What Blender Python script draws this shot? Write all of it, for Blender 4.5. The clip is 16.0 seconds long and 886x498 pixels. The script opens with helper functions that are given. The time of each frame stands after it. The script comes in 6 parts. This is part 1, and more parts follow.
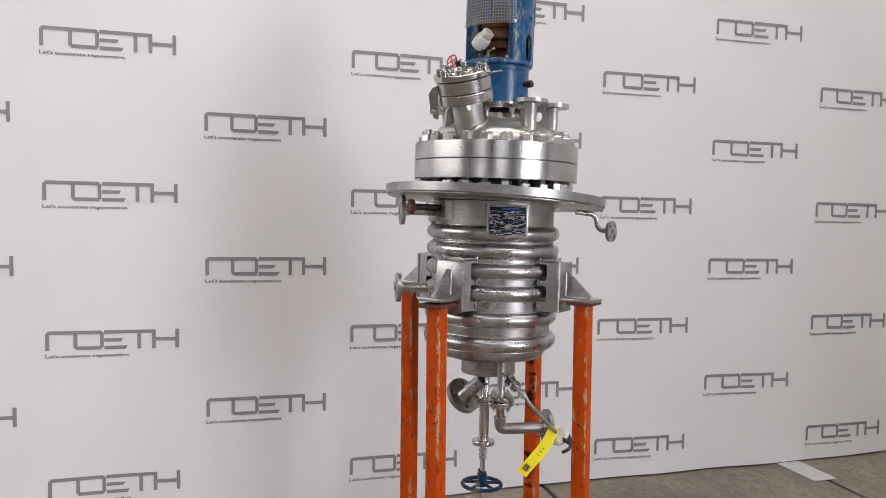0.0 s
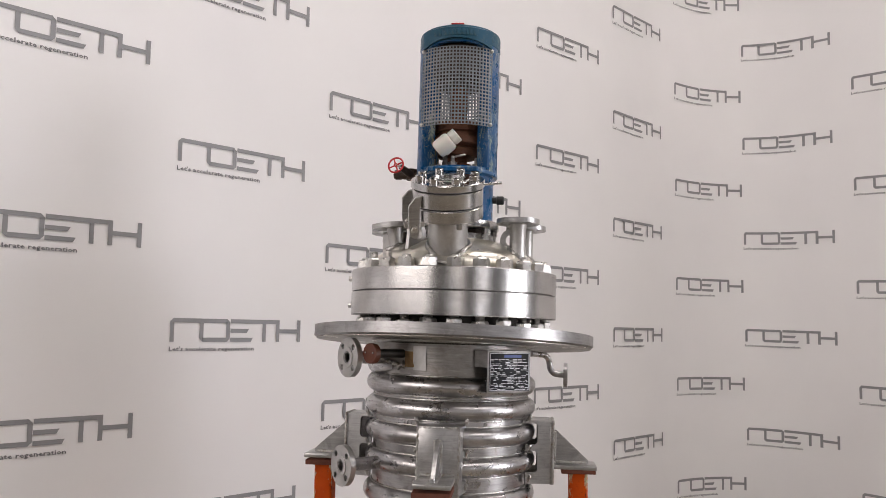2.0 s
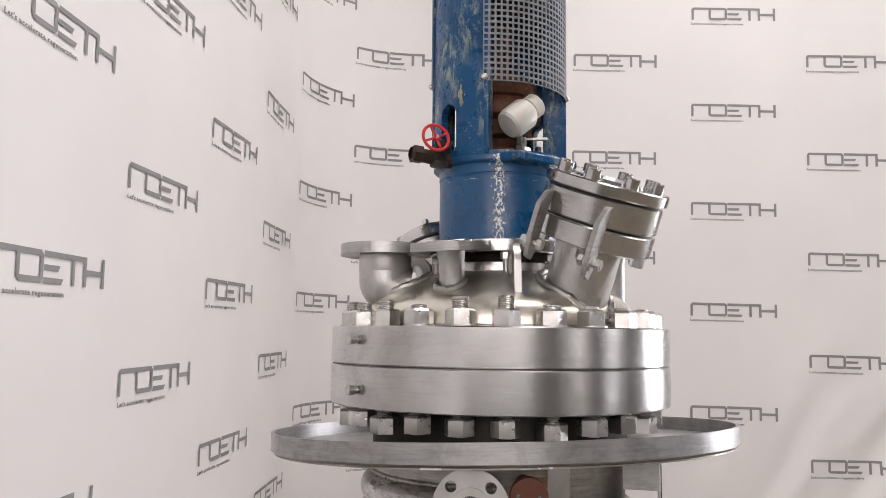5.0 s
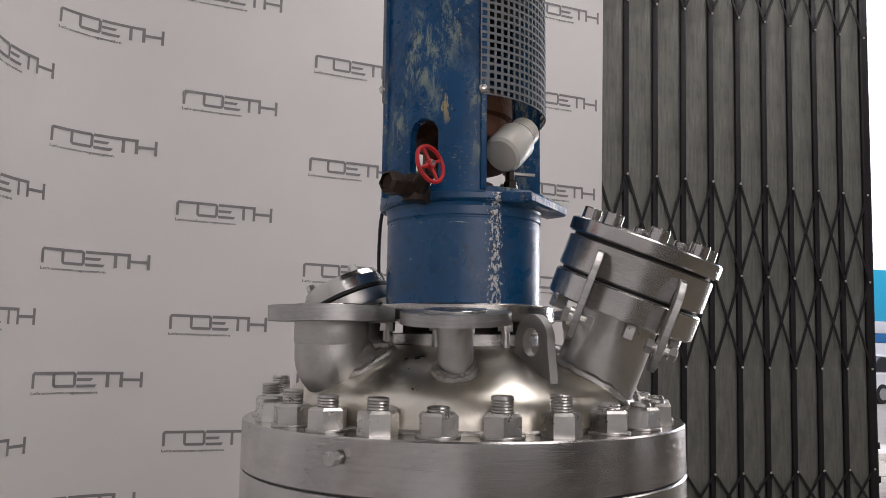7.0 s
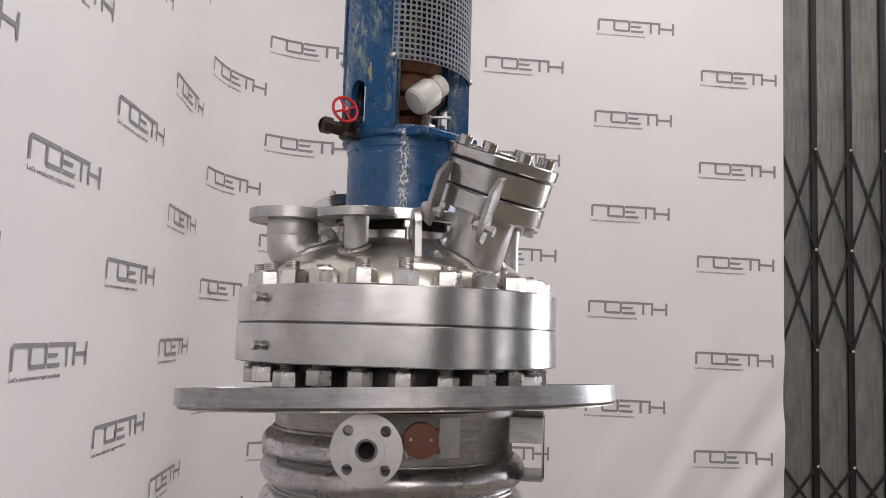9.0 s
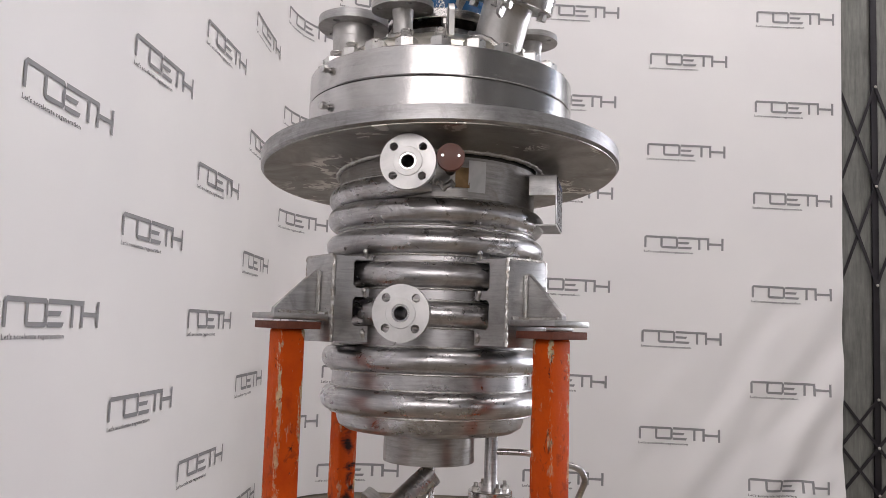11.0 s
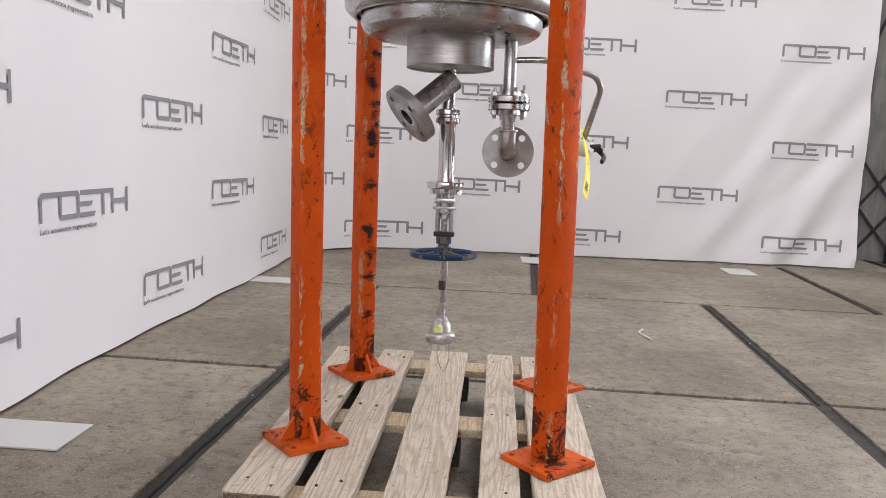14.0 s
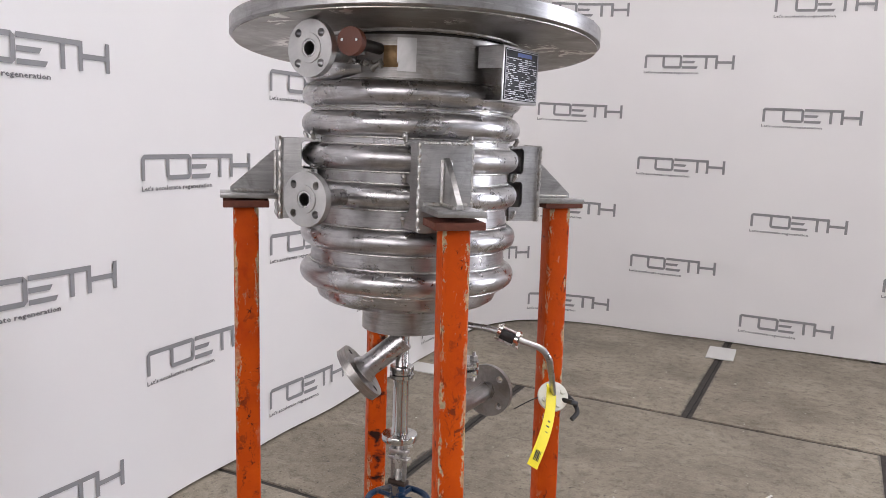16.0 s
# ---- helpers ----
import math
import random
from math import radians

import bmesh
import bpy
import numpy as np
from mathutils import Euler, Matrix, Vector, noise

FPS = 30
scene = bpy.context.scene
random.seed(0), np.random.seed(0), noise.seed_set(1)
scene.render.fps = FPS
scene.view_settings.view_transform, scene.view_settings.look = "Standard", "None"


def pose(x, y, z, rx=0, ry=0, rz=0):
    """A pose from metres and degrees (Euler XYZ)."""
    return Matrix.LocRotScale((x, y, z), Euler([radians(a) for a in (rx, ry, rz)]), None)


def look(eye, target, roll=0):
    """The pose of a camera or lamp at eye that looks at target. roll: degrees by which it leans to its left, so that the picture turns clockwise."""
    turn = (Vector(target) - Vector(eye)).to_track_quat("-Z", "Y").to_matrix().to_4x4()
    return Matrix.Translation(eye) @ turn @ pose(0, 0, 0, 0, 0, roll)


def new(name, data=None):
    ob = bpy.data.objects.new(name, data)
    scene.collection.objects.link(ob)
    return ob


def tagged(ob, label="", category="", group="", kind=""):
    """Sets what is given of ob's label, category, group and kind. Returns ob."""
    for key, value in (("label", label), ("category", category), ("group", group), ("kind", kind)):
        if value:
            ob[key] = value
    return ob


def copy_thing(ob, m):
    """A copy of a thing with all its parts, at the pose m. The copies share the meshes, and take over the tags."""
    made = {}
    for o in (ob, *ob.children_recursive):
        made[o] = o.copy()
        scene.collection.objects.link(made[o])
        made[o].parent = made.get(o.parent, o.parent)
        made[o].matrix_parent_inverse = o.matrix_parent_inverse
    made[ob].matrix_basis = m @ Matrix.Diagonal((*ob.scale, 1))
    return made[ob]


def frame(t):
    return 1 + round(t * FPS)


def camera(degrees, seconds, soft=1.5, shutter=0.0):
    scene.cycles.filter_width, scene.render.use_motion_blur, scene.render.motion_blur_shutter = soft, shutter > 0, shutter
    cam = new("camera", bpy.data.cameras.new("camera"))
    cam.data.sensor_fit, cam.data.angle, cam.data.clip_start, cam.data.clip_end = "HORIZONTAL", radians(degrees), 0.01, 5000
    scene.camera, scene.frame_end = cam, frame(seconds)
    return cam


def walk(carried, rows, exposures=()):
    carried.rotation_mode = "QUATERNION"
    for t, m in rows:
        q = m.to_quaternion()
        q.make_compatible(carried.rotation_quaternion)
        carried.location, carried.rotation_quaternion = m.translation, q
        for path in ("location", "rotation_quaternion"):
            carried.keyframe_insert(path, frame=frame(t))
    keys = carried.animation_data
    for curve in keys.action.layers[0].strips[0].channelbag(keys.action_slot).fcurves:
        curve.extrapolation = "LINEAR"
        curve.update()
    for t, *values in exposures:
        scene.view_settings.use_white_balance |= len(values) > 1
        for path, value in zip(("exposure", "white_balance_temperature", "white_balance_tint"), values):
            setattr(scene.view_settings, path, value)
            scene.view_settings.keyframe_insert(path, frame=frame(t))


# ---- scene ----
cam = camera(59.2, 16.0, soft=0.15)
PATH = [
    (0, (2.930, -0.844, 1.698), (0.981, -0.414, 1.570), 0.70),
    (0.5, (2.594, -0.974, 1.730), (0.686, -0.375, 1.680), 0.89),
    (1, (2.335, -1.149, 1.748), (0.494, -0.367, 1.781), 0.93),
    (1.5, (2.160, -1.370, 1.772), (0.445, -0.349, 1.893), 1.14),
    (2, (1.867, -1.536, 1.782), (0.310, -0.292, 1.946), 0.93),
    (2.5, (1.545, -1.673, 1.817), (0.148, -0.253, 1.994), 0.81),
    (3, (1.259, -1.778, 1.855), (0.014, -0.224, 2.039), 0.87),
    (3.5, (0.934, -1.782, 1.875), (-0.143, -0.107, 2.061), 0.78),
    (3.7, (0.814, -1.759, 1.892), (-0.194, -0.041, 2.067), 0.44),
    (5.8, (-0.267, -1.293, 1.961), (-0.051, 0.686, 2.157), 1.35),
    (6, (-0.335, -1.234, 1.989), (-0.025, 0.732, 2.186), 1.29),
    (6.5, (-0.432, -1.090, 2.037), (0.054, 0.839, 2.235), 1.44),
    (7, (-0.384, -1.101, 2.036), (0.188, 0.805, 2.230), 1.53),
    (7.5, (-0.291, -1.221, 2.047), (0.279, 0.686, 2.244), 1.76),
    (8, (-0.159, -1.324, 2.031), (0.230, 0.629, 2.227), 1.78),
    (8.5, (-0.023, -1.429, 1.964), (0.107, 0.557, 2.154), 2.05),
    (8.7, (0.036, -1.487, 1.919), (0.087, 0.503, 2.107), 2.12),
    (10.8, (0.220, -1.846, 1.423), (0.001, 0.134, 1.601), 1.96),
    (11, (0.220, -1.851, 1.349), (-0.006, 0.128, 1.527), 2.20),
    (11.5, (0.220, -1.858, 1.134), (-0.020, 0.120, 1.306), 2.10),
    (12, (0.236, -1.884, 0.964), (-0.012, 0.095, 1.107), 2.23),
    (12.5, (0.238, -1.928, 0.828), (-0.016, 0.055, 0.828), 2.28),
    (13, (0.239, -1.954, 0.717), (-0.019, 0.023, 0.564), 2.27),
    (13.5, (0.242, -1.966, 0.676), (-0.021, 0.004, 0.450), 2.25),
    (14, (0.256, -1.926, 0.835), (-0.012, 0.039, 0.572), 2.28),
    (14.5, (0.335, -1.891, 1.041), (0.059, 0.070, 0.762), 2.28),
    (15, (0.454, -1.813, 1.234), (0.100, 0.135, 0.949), 2.19),
    (15.5, (0.641, -1.706, 1.416), (-0.004, 0.163, 1.113), 2.02),
    (16, (0.979, -1.604, 1.517), (0.021, 0.123, 1.199), 2.00),
]
EXPOSURES = [(0, -0.22, 6480), (1.0, -0.24, 6580), (2.0, -0.26, 6760), (3.5, -0.25, 6780), (5.8, 0.02, 6600), (6.0, 0.0, 6580), (6.5, -0.68, 6620), (7.0, -0.84, 6600),
             (7.5, -0.82, 6680), (8.0, -0.88, 6700), (8.5, -0.43, 6640), (10.8, -0.17, 6500), (11.5, -0.15, 6460), (13.5, 0.2, 6330), (15, 0.17, 6350), (16, 0.1, 6330)]
walk(cam, [(t, look(eye, target, roll)) for t, eye, target, roll in PATH], [(t, e, kelvin, 17) for t, e, kelvin in EXPOSURES])

# ---------------------------------------------------------------- light
world = bpy.data.worlds.new("world")
scene.world = world
world.use_nodes = True
wn = world.node_tree
sky = wn.nodes.new("ShaderNodeTexSky")
sky.sky_type, sky.sun_disc = "NISHITA", False
sky.sun_elevation, sky.sun_rotation = radians(60), radians(180)
wn.links.new(sky.outputs["Color"], wn.nodes["Background"].inputs["Color"])
wn.nodes["Background"].inputs["Strength"].default_value = 0.15
scene.view_settings.exposure = 0.0


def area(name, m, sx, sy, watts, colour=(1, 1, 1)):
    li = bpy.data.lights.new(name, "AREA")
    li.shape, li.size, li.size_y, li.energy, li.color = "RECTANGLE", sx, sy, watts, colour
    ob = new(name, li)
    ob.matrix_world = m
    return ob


sun = bpy.data.lights.new("sun", "SUN")
sun.energy, sun.angle, sun.color = 4.0, radians(0.5), (1.0, 0.96, 0.9)
new("sun", sun).matrix_world = look((0, -10, 27.3), (0, 0, 10))

# daylight from the open door; the other five lamps are added fill, sources unseen
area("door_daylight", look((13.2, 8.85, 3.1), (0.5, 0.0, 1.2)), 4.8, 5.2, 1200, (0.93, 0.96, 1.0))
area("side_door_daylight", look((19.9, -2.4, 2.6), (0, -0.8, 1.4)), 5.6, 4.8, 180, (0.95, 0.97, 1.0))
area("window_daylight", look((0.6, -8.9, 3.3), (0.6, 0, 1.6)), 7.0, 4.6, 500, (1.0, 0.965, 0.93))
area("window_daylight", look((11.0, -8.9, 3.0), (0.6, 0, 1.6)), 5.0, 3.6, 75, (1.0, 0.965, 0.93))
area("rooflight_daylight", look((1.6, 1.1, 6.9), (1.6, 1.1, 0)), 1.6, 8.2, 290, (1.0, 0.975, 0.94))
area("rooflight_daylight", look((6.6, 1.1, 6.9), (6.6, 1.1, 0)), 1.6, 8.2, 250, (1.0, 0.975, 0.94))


# ---------------------------------------------------------------- materials
class Nodes:
    def __init__(self, name):
        self.mat = bpy.data.materials.new(name)
        self.mat.use_nodes = True
        self.t = self.mat.node_tree
        self.b = self.t.nodes["Principled BSDF"]
        self.c = self.n("ShaderNodeTexCoord").outputs["Object"]

    def n(self, kind, **kw):
        nd = self.t.nodes.new(kind)
        for k, v in kw.items():
            if k == "ins":
                for i, val in v.items():
                    if isinstance(val, bpy.types.NodeSocket):
                        self.t.links.new(val, nd.inputs[i])
                    else:
                        nd.inputs[i].default_value = val
            elif k == "blend":
                nd.blend_type = v
            elif k == "op":
                nd.operation = v
            elif k == "data":
                nd.data_type = v
        return nd

    def scale(self, x, y, z):
        return self.n("ShaderNodeMapping", ins={"Vector": self.c, "Scale": (x, y, z)}).outputs[0]

    def noise(self, size, detail=4, rough=0.6, vec=None, distort=0.0):
        return self.n("ShaderNodeTexNoise", ins={"Vector": vec or self.c, "Scale": 1 / size, "Detail": detail,
                                                   "Roughness": rough, "Distortion": distort}).outputs["Fac"]

    def ramp(self, fac, stops):
        r = self.n("ShaderNodeValToRGB", ins={"Fac": fac})
        el = r.color_ramp.elements
        while len(el) < len(stops):
            el.new(0.5)
        for e, (p, c) in zip(el, stops):
            e.position = p
            e.color = (*c, 1) if isinstance(c, tuple) else (c, c, c, 1)
        return r.outputs["Color"]

    def mix(self, fac, a, b, blend="MIX"):
        m = self.n("ShaderNodeMix", data="RGBA", blend=blend)
        for i, v in ((0, fac), (6, a), (7, b)):
            if isinstance(v, bpy.types.NodeSocket):
                self.t.links.new(v, m.inputs[i])
            else:
                m.inputs[i].default_value = (*v, 1) if isinstance(v, tuple) else (v if i == 0 else (v, v, v, 1))
        return m.outputs[2]

    def put(self, **kw):
        for k, v in kw.items():
            k = {"col": "Base Color", "rough": "Roughness", "metal": "Metallic", "trans": "Transmission Weight",
                 "spec": "Specular IOR Level", "coat": "Coat Weight", "sub": "Subsurface Weight"}.get(k, k)
            s = self.b.inputs[k]
            if isinstance(v, bpy.types.NodeSocket):
                self.t.links.new(v, s)
            else:
                s.default_value = (*v, 1) if isinstance(v, tuple) and len(v) == 3 and k != "Normal" else v
        return self

    def bump(self, height, dist, strength=1.0):
        bp = self.n("ShaderNodeBump", ins={"Height": height, "Distance": dist, "Strength": strength})
        self.t.links.new(bp.outputs[0], self.b.inputs["Normal"])
        return self


def steel(name, base, r0, r1, stretch=(1, 1, 1), stain=0.25, bump=0.0004, cell=0.02, tint=(0.42, 0.36, 0.27), spot=0.06, streak=0.0, dent=0.0):
    """Stainless steel with brushing along one way, cloudy stains, matt patches, rubbed streaks round the body and uneven gloss."""
    m = Nodes(name)
    fine = m.noise(cell, 3, 0.55, m.scale(*stretch))
    cloud = m.noise(0.11, 4, 0.6, distort=0.6)
    patch = m.ramp(m.noise(0.055, 6, 0.7, distort=1.2), [(0.42, 0.0), (0.62, 1.0)])
    spots = m.ramp(m.noise(spot, 6, 0.66, distort=0.8), [(0.5, 0.0), (0.74, 1.0)])
    col = m.mix(m.ramp(cloud, [(0.35, 0.0), (0.7, 1.0)]), base, tuple(v * 0.72 for v in base))
    st = m.n("ShaderNodeMath", op="MULTIPLY", ins={0: spots, 1: stain}).outputs[0]
    col = m.mix(st, col, tint)
    rough = m.n("ShaderNodeMapRange", ins={0: m.mix(0.45, fine, cloud), 1: 0.25, 2: 0.75, 3: r0, 4: r1}).outputs[0]
    if streak:
        rub = m.noise(0.06, 6, 0.75, m.scale(0.7, 0.7, 9), 0.3)
        col = m.mix(m.n("ShaderNodeMath", op="MULTIPLY", ins={0: m.ramp(rub, [(0.5, 0.0), (0.62, 1.0)]), 1: streak}).outputs[0], col, tuple(v * 0.5 for v in base))
        col = m.mix(m.n("ShaderNodeMath", op="MULTIPLY", ins={0: m.ramp(rub, [(0.34, 1.0), (0.44, 0.0)]), 1: streak}).outputs[0], col, tuple(min(0.9, v * 1.3) for v in base))
    if dent:
        rough = m.n("ShaderNodeMath", op="ADD", ins={0: rough, 1: m.n("ShaderNodeMath", op="MULTIPLY", ins={0: patch, 1: 0.1}).outputs[0]}).outputs[0]
    m.put(col=col, metal=1.0, rough=rough)
    if dent:
        wavy = m.noise(0.028, 3, 0.5, m.scale(1, 1, 1.7), 0.4)
        m.bump(m.mix(0.3, wavy, fine), dent)
    elif bump:
        m.bump(fine, bump)
    return m.mat


def paint(name, base, dark, chip, chips=0.62, rough=0.42, edge=0.0, specks=0.0, fade=None):
    """Old gloss paint with faded clouds, scratches and chips down to the primer; edge: where the corners of a post lie."""
    m = Nodes(name)
    cloud = m.noise(0.09, 5, 0.65)
    col = m.mix(m.ramp(cloud, [(0.3, 0.0), (0.75, 1.0)]), base, dark)
    if fade:
        worn = m.n("ShaderNodeMath", op="MULTIPLY", ins={0: m.ramp(m.noise(0.018, 9, 0.82, m.scale(1, 1, 0.4), 0.5), [(0.49, 0.0), (0.58, 0.95)]), 1: m.ramp(m.noise(0.09, 3, 0.5, m.scale(1, 1, 0.5)), [(0.46, 0.0), (0.6, 1.0)])}).outputs[0]
        col = m.mix(worn, col, fade)
    big = m.noise(0.05, 8, 0.72, m.scale(1, 1, 0.45), 0.4)
    where = m.noise(0.17, 2, 0.5)
    mask = m.n("ShaderNodeMath", op="MULTIPLY", ins={0: m.ramp(big, [(chips, 0.0), (chips + 0.02, 1.0)]),
                                                      1: m.ramp(where, [(0.46, 0.0), (0.56, 1.0)])}).outputs[0]
    if edge:
        xyz = m.n("ShaderNodeSeparateXYZ", ins={0: m.c})
        ax = m.n("ShaderNodeMath", op="ABSOLUTE", ins={0: xyz.outputs[0]}).outputs[0]
        ay = m.n("ShaderNodeMath", op="ABSOLUTE", ins={0: xyz.outputs[1]}).outputs[0]
        far = m.n("ShaderNodeMath", op="MAXIMUM", ins={0: ax, 1: ay}).outputs[0]
        near = m.n("ShaderNodeMapRange", ins={0: far, 1: edge - 0.006, 2: edge, 3: 0.0, 4: 0.15}).outputs[0]
        knock = m.noise(0.03, 8, 0.75, m.scale(1, 1, 0.3), 0.5)
        knock = m.n("ShaderNodeMath", op="ADD", ins={0: knock, 1: near}).outputs[0]
        mask = m.n("ShaderNodeMath", op="MAXIMUM", ins={0: mask, 1: m.ramp(knock, [(0.68, 0.0), (0.71, 1.0)])}).outputs[0]
    if specks:
        sp = m.ramp(m.noise(0.008, 6, 0.8, m.scale(0.8, 0.8, 1.6)), [(specks, 0.0), (specks + 0.03, 1.0)])
        mask = m.n("ShaderNodeMath", op="MAXIMUM", ins={0: mask, 1: m.n("ShaderNodeMath", op="MULTIPLY", ins={0: sp, 1: m.ramp(m.noise(0.12, 3, 0.5, m.scale(1, 1, 0.5)), [(0.48, 0.0), (0.56, 1.0)])}).outputs[0]}).outputs[0]
    grime = m.ramp(m.noise(0.022, 6, 0.7), [(0.62, 0.0), (0.7, 0.8)])
    col = m.mix(grime, col, tuple(v * 0.22 for v in dark))
    col = m.mix(mask, col, chip)
    m.put(col=col, rough=m.ramp(m.noise(0.03, 4), [(0.3, rough - 0.1), (0.7, rough + 0.15)]), spec=0.25)
    m.bump(m.mix(mask, m.noise(0.008, 3), 0.0), 0.0008, 0.6)
    return m.mat


def plain(name, base, rough=0.5, metal=0.0, vary=0.2, size=0.03, bump=0.0, **kw):
    m = Nodes(name)
    c = m.mix(m.noise(size, 5, 0.65), tuple(v * (1 - vary) for v in base), tuple(min(1, v * (1 + vary)) for v in base))
    m.put(col=c, rough=m.ramp(m.noise(size * 1.7, 3), [(0.3, max(0.02, rough - 0.07)), (0.7, min(1, rough + 0.1))]), metal=metal, **kw)
    if bump:
        m.bump(m.noise(size * 0.6, 4), bump)
    return m.mat


STEEL_TURNED = steel("turned_steel", (0.6, 0.59, 0.58), 0.17, 0.31, (1, 1, 60), 0.45, 0.00003, 0.05, (0.33, 0.3, 0.26), 0.1, 0.2)
STEEL_PIPE = steel("pickled_pipe_steel", (0.54, 0.53, 0.535), 0.2, 0.35, (1, 1, 2.5), 0.6, 0.0, 0.03, (0.17, 0.145, 0.12), 0.07, 0.45, 0.00026)
STEEL_SHELL = steel("shell_steel", (0.47, 0.46, 0.462), 0.2, 0.36, (1, 1, 1.2), 0.6, 0.0, 0.04, (0.15, 0.125, 0.1), 0.07, 0.45, 0.00026)
STEEL_DOME = steel("dome_steel", (0.84, 0.805, 0.725), 0.24, 0.4, (1, 1, 1), 0.45, 0.0001, 0.02, (0.42, 0.33, 0.19))
STEEL_MATT = steel("blasted_steel", (0.6, 0.59, 0.575), 0.34, 0.5, (1, 1, 1), 0.45, 0.0004, 0.006, (0.3, 0.275, 0.25), 0.05)
STEEL_PLATE = steel("plate_steel", (0.5, 0.495, 0.49), 0.24, 0.43, (1, 1, 1), 0.55, 0.0001, 0.03, (0.18, 0.17, 0.155), 0.05, 0.4, 0.00035)
STEEL_FACE = steel("flange_face_steel", (0.56, 0.555, 0.545), 0.34, 0.5, (1, 1, 1), 0.3, 0.0002, 0.02, (0.4, 0.39, 0.37))
STEEL_BOLT = steel("bolt_steel", (0.64, 0.63, 0.61), 0.22, 0.38, (1, 1, 1), 0.5, 0.0004, 0.01, (0.27, 0.22, 0.17), 0.02)
STEEL_BRIGHT = steel("bright_steel", (0.6, 0.595, 0.59), 0.11, 0.25, (1, 1, 20), 0.25, 0.0001, 0.02)
STEEL_DULL = steel("dull_stained_steel", (0.4, 0.395, 0.395), 0.28, 0.45, (1, 1, 1), 0.65, 0.0002, 0.015, (0.17, 0.16, 0.15), 0.05, 0.4)
STEEL_NECK = steel("stained_neck_steel", (0.38, 0.365, 0.35), 0.26, 0.45, (1, 1, 2), 0.8, 0.0, 0.03, (0.22, 0.185, 0.15), 0.07, 0.5, 0.0004)
# near-black steel; on the hub it stands in for the gap's shade
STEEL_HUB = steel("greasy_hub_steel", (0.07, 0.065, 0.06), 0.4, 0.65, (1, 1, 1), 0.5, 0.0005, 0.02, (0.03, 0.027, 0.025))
WELD = steel("weld_bead", (0.54, 0.53, 0.515), 0.22, 0.45, (1, 1, 1), 0.9, 0.0015, 0.006, (0.24, 0.195, 0.13), 0.02)


def brim_steel():
    """Dull plate with hard-edged pale smears of old sealant and brown water marks."""
    m = Nodes("brim_steel")
    cloud = m.noise(0.14, 5, 0.65, None, 0.8)
    col = m.mix(m.ramp(cloud, [(0.35, 0.0), (0.68, 1.0)]), (0.40, 0.385, 0.365), (0.27, 0.25, 0.225))
    where = m.ramp(m.noise(0.17, 2, 0.5), [(0.49, 0.0), (0.56, 1.0)])
    smear = m.ramp(m.noise(0.06, 5, 0.62, None, 1.2), [(0.545, 0.0), (0.575, 0.9)])
    mask = m.n("ShaderNodeMath", op="MULTIPLY", ins={0: where, 1: smear}).outputs[0]
    col = m.mix(mask, col, (0.86, 0.84, 0.79))
    m.put(col=col, metal=0.95, rough=m.n("ShaderNodeMapRange", ins={0: cloud, 1: 0.3, 2: 0.7, 3: 0.34, 4: 0.5}).outputs[0])
    m.bump(m.mix(0.5, mask, m.noise(0.03, 5, 0.7)), 0.0006)
    return m.mat


STEEL_BRIM = brim_steel()


